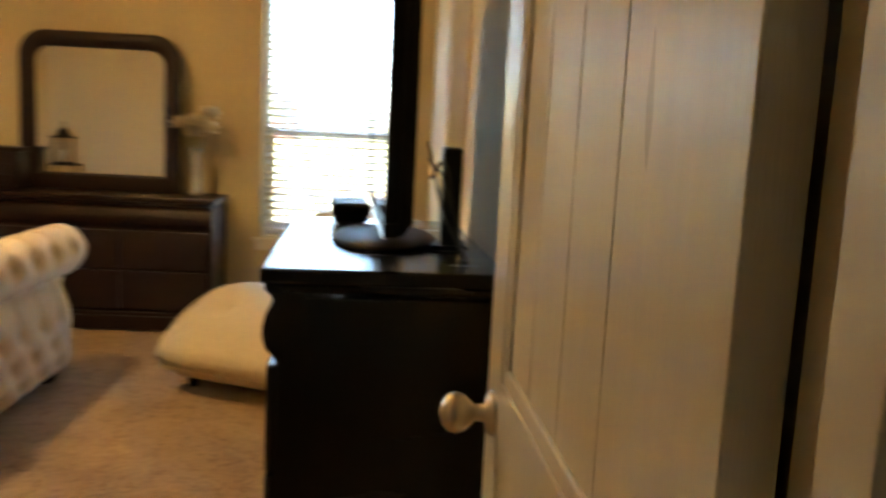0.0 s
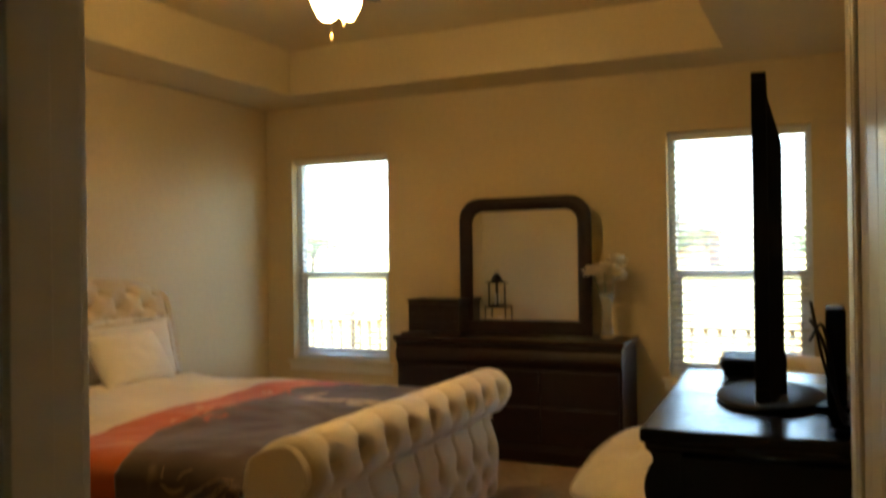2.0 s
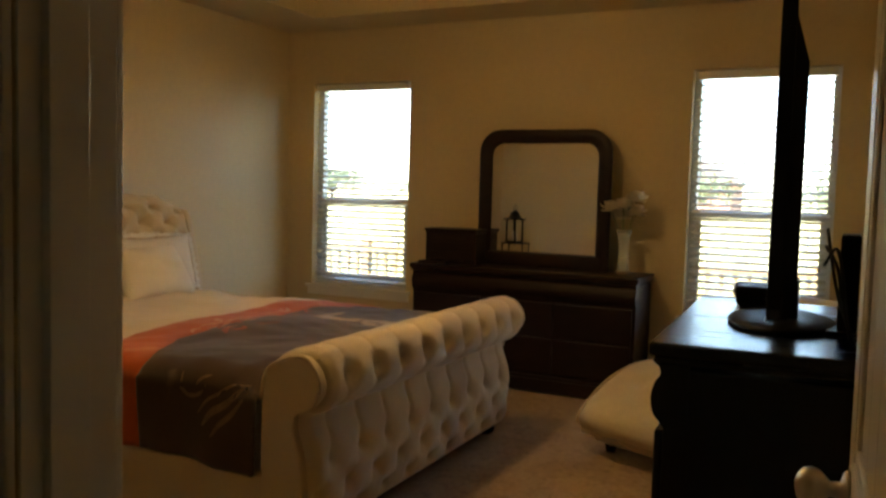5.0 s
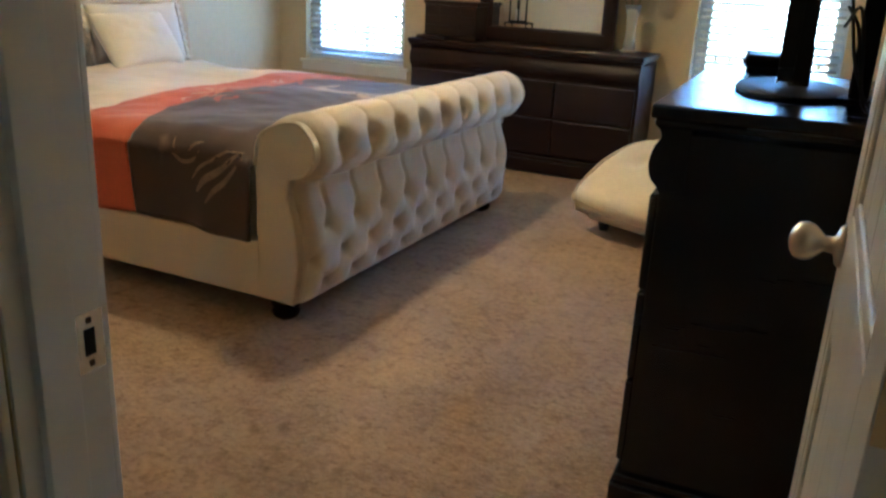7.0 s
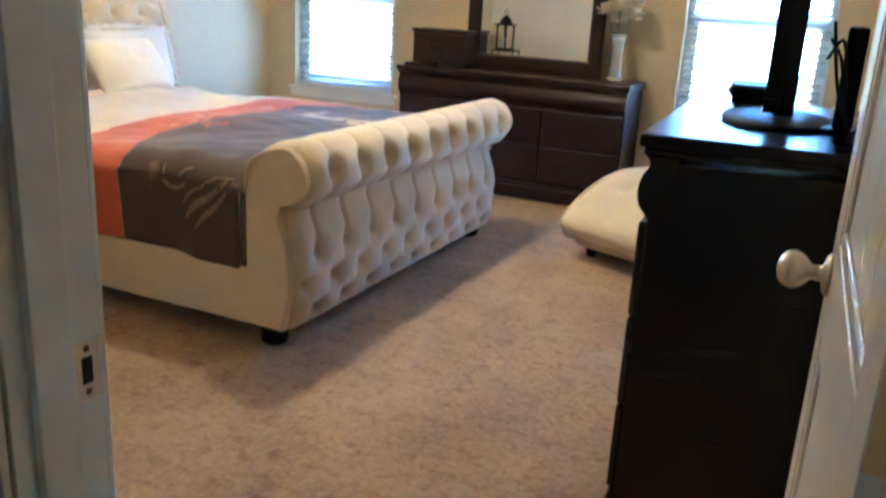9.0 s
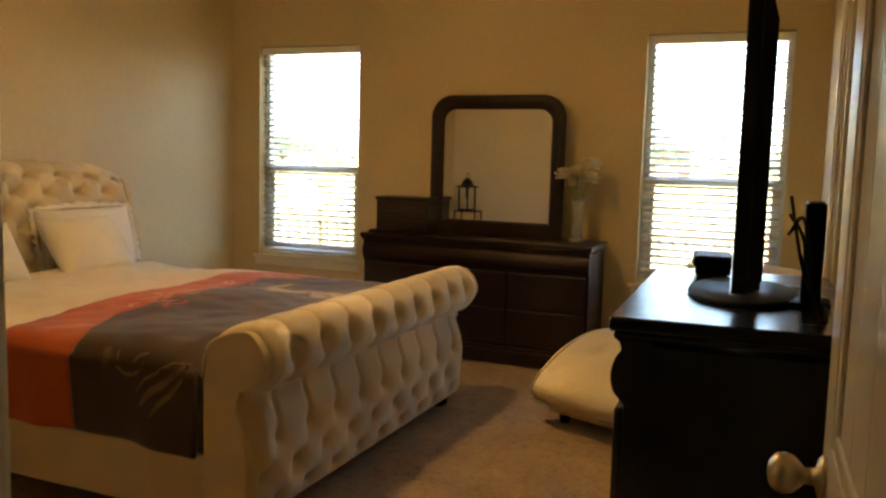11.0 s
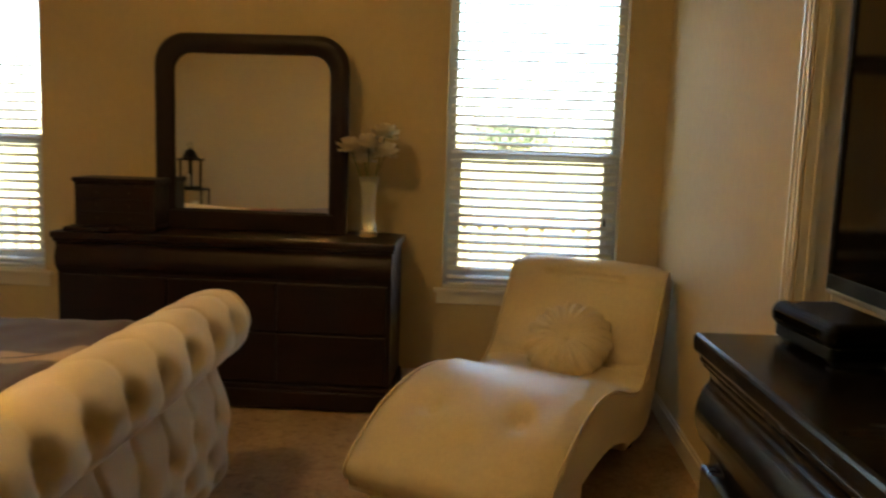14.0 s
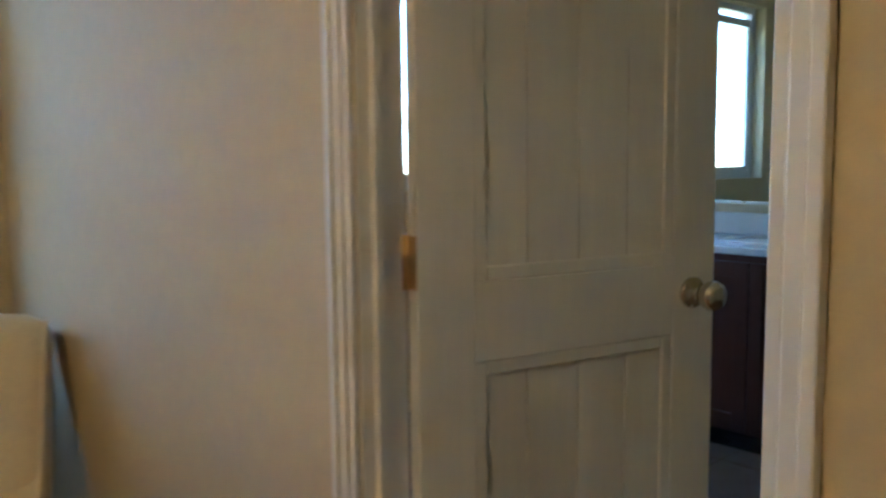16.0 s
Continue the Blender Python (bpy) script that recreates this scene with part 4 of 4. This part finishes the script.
def cable_box():
    c = thing("cable_box", 3.822, -3.125, 1.047, "rounded black cable receiver beside the television", "receiver", -84)
    part("case", box(-0.098, 0.098, -0.058, 0.058, 0.024, 0.062, 0.017, 5), PLASTIC, c)
    part("lower_case", box(-0.088, 0.088, -0.050, 0.050, 0.006, 0.030, 0.006, 3), PLASTIC, c)
    part("front_panel", box(-0.07, 0.07, -0.0605, -0.056, 0.036, 0.050, 0.002), SCREEN, c, "glossy front panel")
    for x in (-0.07, 0.07):
        part("foot", box(x - 0.012, x + 0.012, -0.04, 0.04, 0.0, 0.008), RUBBER, c)
    part("button", lathe([(0.008, 0), (0.008, 0.002)], 12, at=(-0.07, -0.03, 0.0615)), NICKEL, c, "small round button")


cable_box()


def router():
    r = thing("modem", 4.085, -3.60, 1.047, "slim upright black modem behind the television", "modem", 0)
    part("case", box(-0.022, 0.022, -0.07, 0.07, 0.012, 0.245, 0.008, 3), PLASTIC, r)
    part("foot", box(-0.045, 0.045, -0.06, 0.06, 0, 0.012, 0.004), PLASTIC, r)


router()


for i, (y0, y1, h) in enumerate(((-3.70, -3.86, 0.42), (-3.62, -3.90, 0.34), (-3.55, -3.80, 0.22))):
    pts = smooth_curve([(4.03, y0, 1.22 + 0.04 * i), (4.06, (y0 + y1) / 2, 1.047 + h * 0.5), (4.09, y1, 1.09), (4.11, y1 + 0.06, 1.055), (4.12, y1 + 0.16, 1.053)], 24)
    tagged(part("cable", tube([(p.x, p.y, max(p.z, 1.0495)) for p in pts], 0.004, 6), RUBBER), "thin black cable hanging behind the television", "cable", group="television cables")


# ---- chaise longue ----
def chaise():
    c = thing("chaise_longue", 3.81, -0.36, 0, "cream button-tufted leather chaise longue beside the window", "chaise", -24)
    hw = 0.375
    # own axes: the back at y = 0, the foot towards -y
    top = [(0.04, 0.75), (-0.05, 0.765), (-0.12, 0.70), (-0.24, 0.51), (-0.36, 0.37), (-0.46, 0.325), (-0.62, 0.355), (-0.85, 0.425), (-1.08, 0.435), (-1.32, 0.375), (-1.50, 0.27), (-1.56, 0.20), (-1.53, 0.15)]
    bot = [(0.10, 0.715), (0.06, 0.60), (-0.05, 0.40), (-0.18, 0.20), (-0.30, 0.12), (-0.50, 0.12), (-0.80, 0.20), (-1.05, 0.205), (-1.30, 0.17), (-1.48, 0.13), (-1.53, 0.125), (-1.54, 0.13), (-1.53, 0.15)]
    n = 72
    tc, bc = smooth_curve(top, n), smooth_curve(bot, n)
    tufts = [(s, x) for s in (0.56, 0.74) for x in (-0.17, 0.17)]

    def upper(u, v):
        k = min(int(v * n), n - 1)
        p = tc[k].lerp(tc[k + 1], v * n - k)
        d = (tc[k + 1] - tc[k]).normalized()
        x = (u - 0.5) * 2 * hw
        e = abs(2 * u - 1)
        h = 0.028 * (1 - e ** 6) - 0.018 * e ** 14
        for s, tx in tufts:
            dd = ((v - s) * 2.2) ** 2 + (x - tx) ** 2
            h -= 0.036 * math.exp(-dd / 0.0014) + 0.014 * math.exp(-dd / 0.012)
        h += 0.005 * noise.noise((x * 6, v * 14, 0)) + 0.003 * noise.noise((x * 20, v * 40, 3))
        if abs(x) < 0.20:
            h -= 0.042 * math.exp(-((v - 0.155) / 0.009) ** 2) + 0.012 * math.exp(-((v - 0.56) / 0.012) ** 2)
        seam = math.exp(-((v - 0.325) / 0.015) ** 2)
        h -= 0.045 * seam
        nz = Vector((-d.y, d.x))
        if nz.y < 0 and v < 0.05:
            nz = -nz
        nz = Vector((d.y, -d.x)) if d.x > 0 else Vector((-d.y * -1, d.x * -1))
        return (x, p.x + nz.x * h, p.y + nz.y * h)

    bm = grid(upper, 44, 110)
    part("cushion", bm, LEATHER, c, "tufted cream leather seat and back")
    # body below the cushion, with its wide arch
    body = [(p.x, p.y) for p in tc][2:-2] + [(p.x, p.y) for p in bc][::-1][2:]
    body2 = [(y * 0.995, z - 0.012) for y, z in body]
    b2 = bmesh.new()
    a = [[b2.verts.new((s * hw * 0.985, y, z)) for y, z in body2] for s in (-1, 1)]
    m = len(body2)
    for i in range(m):
        b2.faces.new((a[0][i], a[0][(i + 1) % m], a[1][(i + 1) % m], a[1][i]))
    f0, f1 = b2.faces.new(a[0]), b2.faces.new(a[1][::-1])
    bmesh.ops.triangulate(b2, faces=[f0, f1])
    bmesh.ops.recalc_face_normals(b2, faces=b2.faces)
    part("body", b2, LEATHER, c)
    for s in (-1, 1):
        pts = [(s * hw * 0.99, p.x, p.y - 0.004) for p in tc[3:-2]]
        part("piping", tube(pts, 0.006, 6), LEATHER, c)
    # near-black sheet just off the rear face of the backrest
    rear = grid(lambda u, v: ((u - 0.5) * 1.9 * hw, bc[int(v * 26)].x + 0.008, bc[int(v * 26)].y - 0.012), 1, 26)
    ob = part("rear_sheet", rear, IRONCLOTH, c, "black sheet over the rear of the back")
    ob.modifiers.new("thick", "SOLIDIFY").thickness = 0.004
    part("foot_base", boxes((-hw + 0.03, hw - 0.03, -1.46, -1.10, 0.06, 0.19), (-hw + 0.03, hw - 0.03, -0.52, -0.12, 0.06, 0.2), bevel=0.02), LEATHER, c, "padded base block")
    for x in (-hw + 0.09, hw - 0.09):
        for y in (-1.38, -0.28):
            part("leg", lathe([(0.025, 0), (0.03, 0.03), (0.038, 0.07)], 14, at=(x, y, 0)), BLACKWOOD, c, "short dark foot")
    return c


chaise()


def round_cushion():
    p = new("round_cushion")
    p.matrix_world = pose(3.677, -0.70, 0.462, 0, 0, -24) @ pose(0, 0, 0, -44, 0, 0)
    tagged(p, "round pleated cream velvet cushion on the chaise", "cushion")
    # flat axis along own y

    def at(u, v):
        a = u * 2 * math.pi
        t = v * math.pi
        r = 0.195 * math.sin(t) ** 0.75
        th = 0.075 * math.cos(t)
        pl = (math.sin(a * 22 + 0.8 * math.sin(a * 3)) + 0.5 * math.sin(a * 11 + 1.3)) * 0.0065 * math.sin(t) ** 0.7
        dip = 0.055 * math.exp(-(r / 0.045) ** 2) * (1 if th > 0 else -1)
        th2 = th - dip
        return ((r + pl) * math.cos(a), -(th2 + pl * 0.9), (r + pl) * math.sin(a))
    bm = grid(at, 156, 22)
    bmesh.ops.remove_doubles(bm, verts=bm.verts, dist=0.0002)
    bmesh.ops.recalc_face_normals(bm, faces=bm.faces)
    part("cover", bm, LEATHER, p)
    part("button", lathe([(0.004, -0.004), (0.016, 0.0), (0.014, 0.007), (0.005, 0.010)], 14), LEATHER, p).matrix_basis = pose(0, -0.024, 0, 90, 0, 0)


round_cushion()


# ---- ceiling fan ----
def ceiling_fan():
    f = thing("ceiling_fan", 2.07, -2.62, TRAY, "dark bronze ceiling fan with walnut blades and lit glass shades", "ceiling fan", 33)
    part("canopy", lathe([(0.085, -0.001), (0.085, -0.012), (0.075, -0.03), (0.045, -0.075), (0.03, -0.095), (0.02, -0.105)], 24), BRONZE, f)
    part("downrod", lathe([(0.012, -0.06), (0.012, -0.16)], 12), BRONZE, f)
    part("motor", lathe([(0.03, -0.145), (0.09, -0.16), (0.115, -0.195), (0.115, -0.235), (0.09, -0.265), (0.055, -0.285), (0.055, -0.325), (0.075, -0.335), (0.07, -0.36), (0.03, -0.375)], 28), BRONZE, f)
    part("motor_band", lathe([(0.092, -0.262), (0.098, -0.268), (0.084, -0.284), (0.058, -0.290)], 28, cap=False), BRASS, f, "bright brass collar")
    bm = bmesh.new()
    L, r0 = 0.43, 0.19
    line = [(-0.055, 0), (-0.062, L * 0.3), (-0.07, L * 0.8), (-0.062, L * 0.96), (-0.03, L), (0.03, L), (0.062, L * 0.96), (0.07, L * 0.8), (0.062, L * 0.3), (0.055, 0)]
    a = [bm.verts.new((r0 + y, x, 0.003)) for x, y in line]
    b = [bm.verts.new((r0 + y, x, -0.003)) for x, y in line]
    for i in range(len(a)):
        bm.faces.new((a[i], a[(i + 1) % len(a)], b[(i + 1) % len(a)], b[i]))
    bm.faces.new(a)
    bm.faces.new(b[::-1])
    bmesh.ops.recalc_face_normals(bm, faces=bm.faces)
    blade = part("blade", bm, BLADE, f, "walnut fan blade")
    arm = part("blade_arm", boxes((0.09, 0.215, -0.013, 0.013, -0.012, -0.003), (0.185, 0.25, -0.045, -0.022, -0.010, -0.0035), (0.185, 0.25, 0.022, 0.045, -0.010, -0.0035), (0.175, 0.20, -0.045, 0.045, -0.011, -0.0035), bevel=0.003), BRASS, f, "ornate brass blade arm")
    for i in range(5):
        for ob in (blade, arm):
            o = ob if i == 0 else new(ob.name.split(".")[0], ob.data)
            o.parent = f
            o.matrix_basis = pose(0, 0, -0.245, 0, 0, 72 * i) @ pose(0, 0, 0, 12, 0, 0)
            if ob is blade:
                o["label"] = "walnut fan blade"
    for i in range(4):
        m = pose(0, 0, -0.345, 0, 0, 90 * i + 35) @ pose(0.115, 0, 0, 0, 50, 0)
        bm = tube([(-0.03, 0, 0.0), (0.0, 0, 0.006), (0.03, 0, 0.0), (0.035, 0, -0.02)], 0.009, 8)
        o = part("lamp_arm", bm, BRASS, f, "curved brass lamp arm")
        o.matrix_basis = m
        prof = [(0.022, -0.015), (0.030, -0.03), (0.046, -0.055), (0.056, -0.085), (0.062, -0.115), (0.066, -0.125), (0.062, -0.124), (0.052, -0.085), (0.042, -0.055), (0.026, -0.03)]
        o = part("shade", lathe(prof, 20, at=(0.04, 0, 0), cap=False), SHADEGLASS, f, "lit frosted glass bell shade")
        o.matrix_basis = m
        o = part("bulb", lathe([(0.006, -0.03), (0.012, -0.04), (0.022, -0.07), (0.024, -0.085), (0.016, -0.102), (0.004, -0.108)], 14, at=(0.04, 0, 0)), BULB, f, "glowing bulb")
        o.matrix_basis = m
    for x, y, l in ((0.035, -0.02, 0.17), (-0.02, -0.04, 0.24)):
        part("pull_chain", tube([(x, y, -0.365), (x, y, -0.365 - l)], 0.0016, 6), BRASS, f)
        part("pull_knob", lathe([(0.002, 0.012), (0.006, 0.0), (0.007, -0.018), (0.003, -0.024)], 10, at=(x, y, -0.365 - l)), BRASS, f, "small brass pull")
    return f


BULB = glow("lamp_bulb", (1.0, 0.66, 0.27), LAMP * 4)
ceiling_fan()


# ---- lantern stand in the south-west corner ----
def lantern(x, y, z, s, label):
    l = thing("lantern", x, y, z, label, "lantern", 20)
    w, h = 0.085 * s, 0.30 * s
    part("base", box(-w, w, -w, w, 0, 0.02 * s, 0.004), IRON, l)
    for sx in (-1, 1):
        for sy in (-1, 1):
            part("post", box(sx * (w - 0.012) - 0.008, sx * (w - 0.012) + 0.008, sy * (w - 0.012) - 0.008, sy * (w - 0.012) + 0.008, 0.02 * s, h), IRON, l)
    bm = lathe([(w * 1.75, h), (w * 1.75, h + 0.014), (w * 1.0, h + 0.022), (w * 0.8, h + 0.06 * s), (w * 0.55, h + 0.10 * s), (w * 0.2, h + 0.12 * s)], 4)
    bmesh.ops.rotate(bm, verts=bm.verts, matrix=Matrix.Rotation(radians(45), 3, "Z"))
    part("roof", bm, IRON, l)
    ring = [(0.03 * s * math.cos(a / 16 * 2 * math.pi), 0, h + 0.155 * s + 0.03 * s * math.sin(a / 16 * 2 * math.pi)) for a in range(17)]
    part("ring", tube(ring, 0.004, 6), IRON, l)
    part("candle", lathe([(0.032 * s, 0.02 * s), (0.032 * s, 0.15 * s), (0.028 * s, 0.153 * s)], 18), CANDLE, l, "ivory pillar candle")


def lantern_stand():
    st = thing("lantern_stand", 0.15, -4.80, 0, "black iron two-shelf stand holding a lantern", "stand")
    part("upper_shelf", box(-0.20, 0.10, -0.13, 0.13, 0.705, 0.72, 0.003), IRON, st)
    part("lower_shelf", box(-0.20, 0.10, -0.13, 0.13, 0.46, 0.475, 0.003), IRON, st)
    for x, h in ((-0.19, 0.705), (0.09, 0.705)):
        for y in (-0.12, 0.12):
            part("leg", tube([(x, y, 0), (x, y, h)], 0.009, 8), IRON, st)


lantern_stand()
lantern(0.08, -4.80, 0.721, 1.0, "black metal lantern with an ivory candle on the stand")
lc = tagged(part("candle", lathe([(0.04, 0), (0.042, 0.004), (0.042, 0.10), (0.036, 0.104)], 20), CANDLE), "short ivory pillar candle on the lower shelf", "candle")
lc.matrix_world = pose(0.12, -4.80, 0.4755)

# small cable plate low on the east wall
wp = tagged(part("cable_plate", box(RIGHT - 0.006, RIGHT - 0.0005, -1.34, -1.26, 0.375, 0.415, 0.002), TRIM), "small white cable plate low on the wall", "wall plate")
part("socket", box(RIGHT - 0.010, RIGHT - 0.0055, -1.308, -1.292, 0.387, 0.403, 0.002), NICKEL, wp)

# ---- bathroom fittings ----
def vanity():
    v = thing("vanity_cabinet", 7.03, -1.62, 0, "dark red-brown bathroom vanity with paired doors", "vanity", -90)
    w, d, h = 2.0, 0.55, 0.82
    part("body", box(-w / 2, w / 2, -d + 0.02, 0, 0.09, h, 0.003), VANITYWOOD, v)
    part("toe_kick", box(-w / 2 + 0.01, w / 2 - 0.01, -d + 0.08, -0.01, 0, 0.09), BLACKWOOD, v)
    for i in range(5):
        x0 = -w / 2 + 0.01 + i * (w - 0.02) / 5
        x1 = x0 + (w - 0.02) / 5
        dr = part("cabinet_door", boxes((x0 + 0.003, x0 + 0.06, -d, -d + 0.019, 0.11, 0.79), (x1 - 0.06, x1 - 0.003, -d, -d + 0.019, 0.11, 0.79), (x0 + 0.06, x1 - 0.06, -d, -d + 0.019, 0.11, 0.17), (x0 + 0.06, x1 - 0.06, -d, -d + 0.019, 0.73, 0.79), (x0 + 0.06, x1 - 0.06, -d + 0.008, -d + 0.019, 0.17, 0.73), bevel=0.002), VANITYWOOD, v)
        k = lathe([(0.006, 0), (0.006, 0.012), (0.015, 0.018), (0.013, 0.026)], 14)
        bmesh.ops.rotate(k, verts=k.verts, matrix=Matrix.Rotation(radians(90), 3, "X"))
        bmesh.ops.translate(k, verts=k.verts, vec=((x1 - 0.03) if i % 2 == 0 else (x0 + 0.03), -d, 0.70))
        part("knob", k, NICKEL, dr, "round nickel knob")
    top = thing("bathroom_counter", 7.03, -1.62, 0.822, "white cultured marble vanity top with a backsplash", "countertop", -90)
    part("slab", boxes((-w / 2 - 0.01, w / 2 + 0.01, -d - 0.02, 0, 0, 0.03), (-w / 2 - 0.01, w / 2 + 0.01, -0.02, 0, 0.03, 0.13), bevel=0.006), MARBLE, top)
    bm = lathe([(0.21, 0.031), (0.215, 0.036), (0.20, 0.04), (0.19, 0.034)], 28, cap=False)
    bmesh.ops.scale(bm, verts=bm.verts, vec=(1, 0.8, 1))
    bmesh.ops.translate(bm, verts=bm.verts, vec=(-0.25, -0.28, 0))
    part("basin_rim", bm, PORCELAIN, top, "oval cream basin rim")


vanity()
vm = thing("vanity_mirror", 7.048, -1.62, 1.0, "wide frameless bathroom mirror above the vanity", "mirror", -90)
part("glass", box(-0.95, 0.95, -0.008, -0.002, 0, 1.05), MIRROR, vm)
part("clip", box(-0.95, 0.95, -0.011, -0.001, -0.008, 0.004), NICKEL, vm)

# ---- outdoors ----
tagged(part("ground", box(-2500, 2500, 0.16, 2500, -0.35, -0.15), GRASS), "dry green and tan lawn behind the house", "lawn", kind="structure")
railing = thing("patio_railing", 0, 2.6, -0.15, "weathered cedar patio railing with slim balusters", "railing")
bm = box(-0.02, 0.02, -0.02, 0.02, 0.08, 0.80, 0.003, 1)
baluster = part("baluster", bm, CEDAR, railing)
for i in range(75):
    o = baluster if i == 0 else new("baluster", baluster.data)
    o.parent = railing
    o.matrix_basis = pose(-3.4 + i * 0.13, 0, 0)
part("top_rail", box(-3.5, 6.3, -0.045, 0.045, 0.80, 0.84, 0.006), CEDAR, railing)
part("bottom_rail", box(-3.5, 6.3, -0.02, 0.02, 0.04, 0.08, 0.004), CEDAR, railing)
for x in (-3.5, -1.06, 1.4, 3.84, 6.3):
    part("post", box(x - 0.05, x + 0.05, -0.05, 0.05, 0.0, 0.92, 0.006), CEDAR, railing)


def tree(x, y, h, r, seed):
    rnd = random.Random(seed)
    t = thing("tree", x, y, -0.15, "leafy green yard tree beyond the lawn", "tree", group="yard trees")
    bm = tube([(0, 0, 0), (0.05, 0.03, h * 0.3), (0.0, 0.08, h * 0.6)], [0.16, 0.12, 0.06], 8)
    for k in range(6):
        a = k * 1.05 + rnd.random()
        tube([(0, 0.03, h * 0.32), (0.5 * r * math.cos(a), 0.5 * r * math.sin(a), h * 0.55), (0.8 * r * math.cos(a), 0.8 * r * math.sin(a), h * 0.75)], [0.07, 0.04, 0.015], 6, bm)
    part("trunk", bm, BARK, t)
    bm = bmesh.new()
    for k in range(1500):
        u, v, w = rnd.gauss(0, 0.42), rnd.gauss(0, 0.42), rnd.gauss(0, 0.36)
        p = Vector((u * r, v * r, h * 0.66 + w * h * 0.42))
        s = rnd.uniform(0.10, 0.22)
        q = Euler((rnd.uniform(0, 6), rnd.uniform(0, 6), rnd.uniform(0, 6))).to_matrix()
        vs = [bm.verts.new(p + q @ Vector(c)) for c in ((-s, 0, 0), (0, -s * 0.5, 0.03), (s, 0, 0), (0, s * 0.5, 0.03))]
        bm.faces.new(vs)
    part("crown", bm, LEAF, t)


for k, (x, y, h, r) in enumerate(((-22.0, 48, 3.0, 3.4), (-6, 52, 3.2, 3.6), (4.5, 47, 2.7, 3.6), (13, 50, 3.0, 3.4), (-40, 60, 3.8, 3.8))):
    tree(x, y, h, r, k)

house = thing("neighbour_house", -14.0, 66.0, -0.15, "single-storey brick house beyond the lawn", "house")
part("wall", box(-9, 9, 0, 8, 0, 2.9), BRICKWALL, house)
roofp = [(-9.6, 2.9), (9.6, 2.9), (5.0, 5.6), (-5.0, 5.6)]
part("roof", extrude_outline(roofp, -0.5, 8.5), SHINGLE, house)
for x in (-5, -1, 4):
    wd = part("window", box(x - 0.5, x + 0.5, -0.03, 0.0, 0.9, 2.3), SCREEN, house)
    part("frame", boxes((x - 0.56, x - 0.5, -0.05, 0, 0.84, 2.36), (x + 0.5, x + 0.56, -0.05, 0, 0.84, 2.36), (x - 0.5, x + 0.5, -0.05, 0, 2.3, 2.36), (x - 0.5, x + 0.5, -0.05, 0, 0.84, 0.9)), VINYL, wd)

# bathroom floor tiles, laid last
tm = box(-0.148, 0.148, -0.148, 0.148, -0.008, 0.0, 0.002, 1)
first = part("tile", tm, TILE, floor_bath)
k = 0
for i in range(9):
    for j in range(14):
        o = first if k == 0 else new("tile", first.data)
        o.parent = floor_bath
        o.matrix_basis = pose(RIGHT + 0.09 + 0.155 + i * 0.302, -4.24 + j * 0.302, 0)
        k += 1
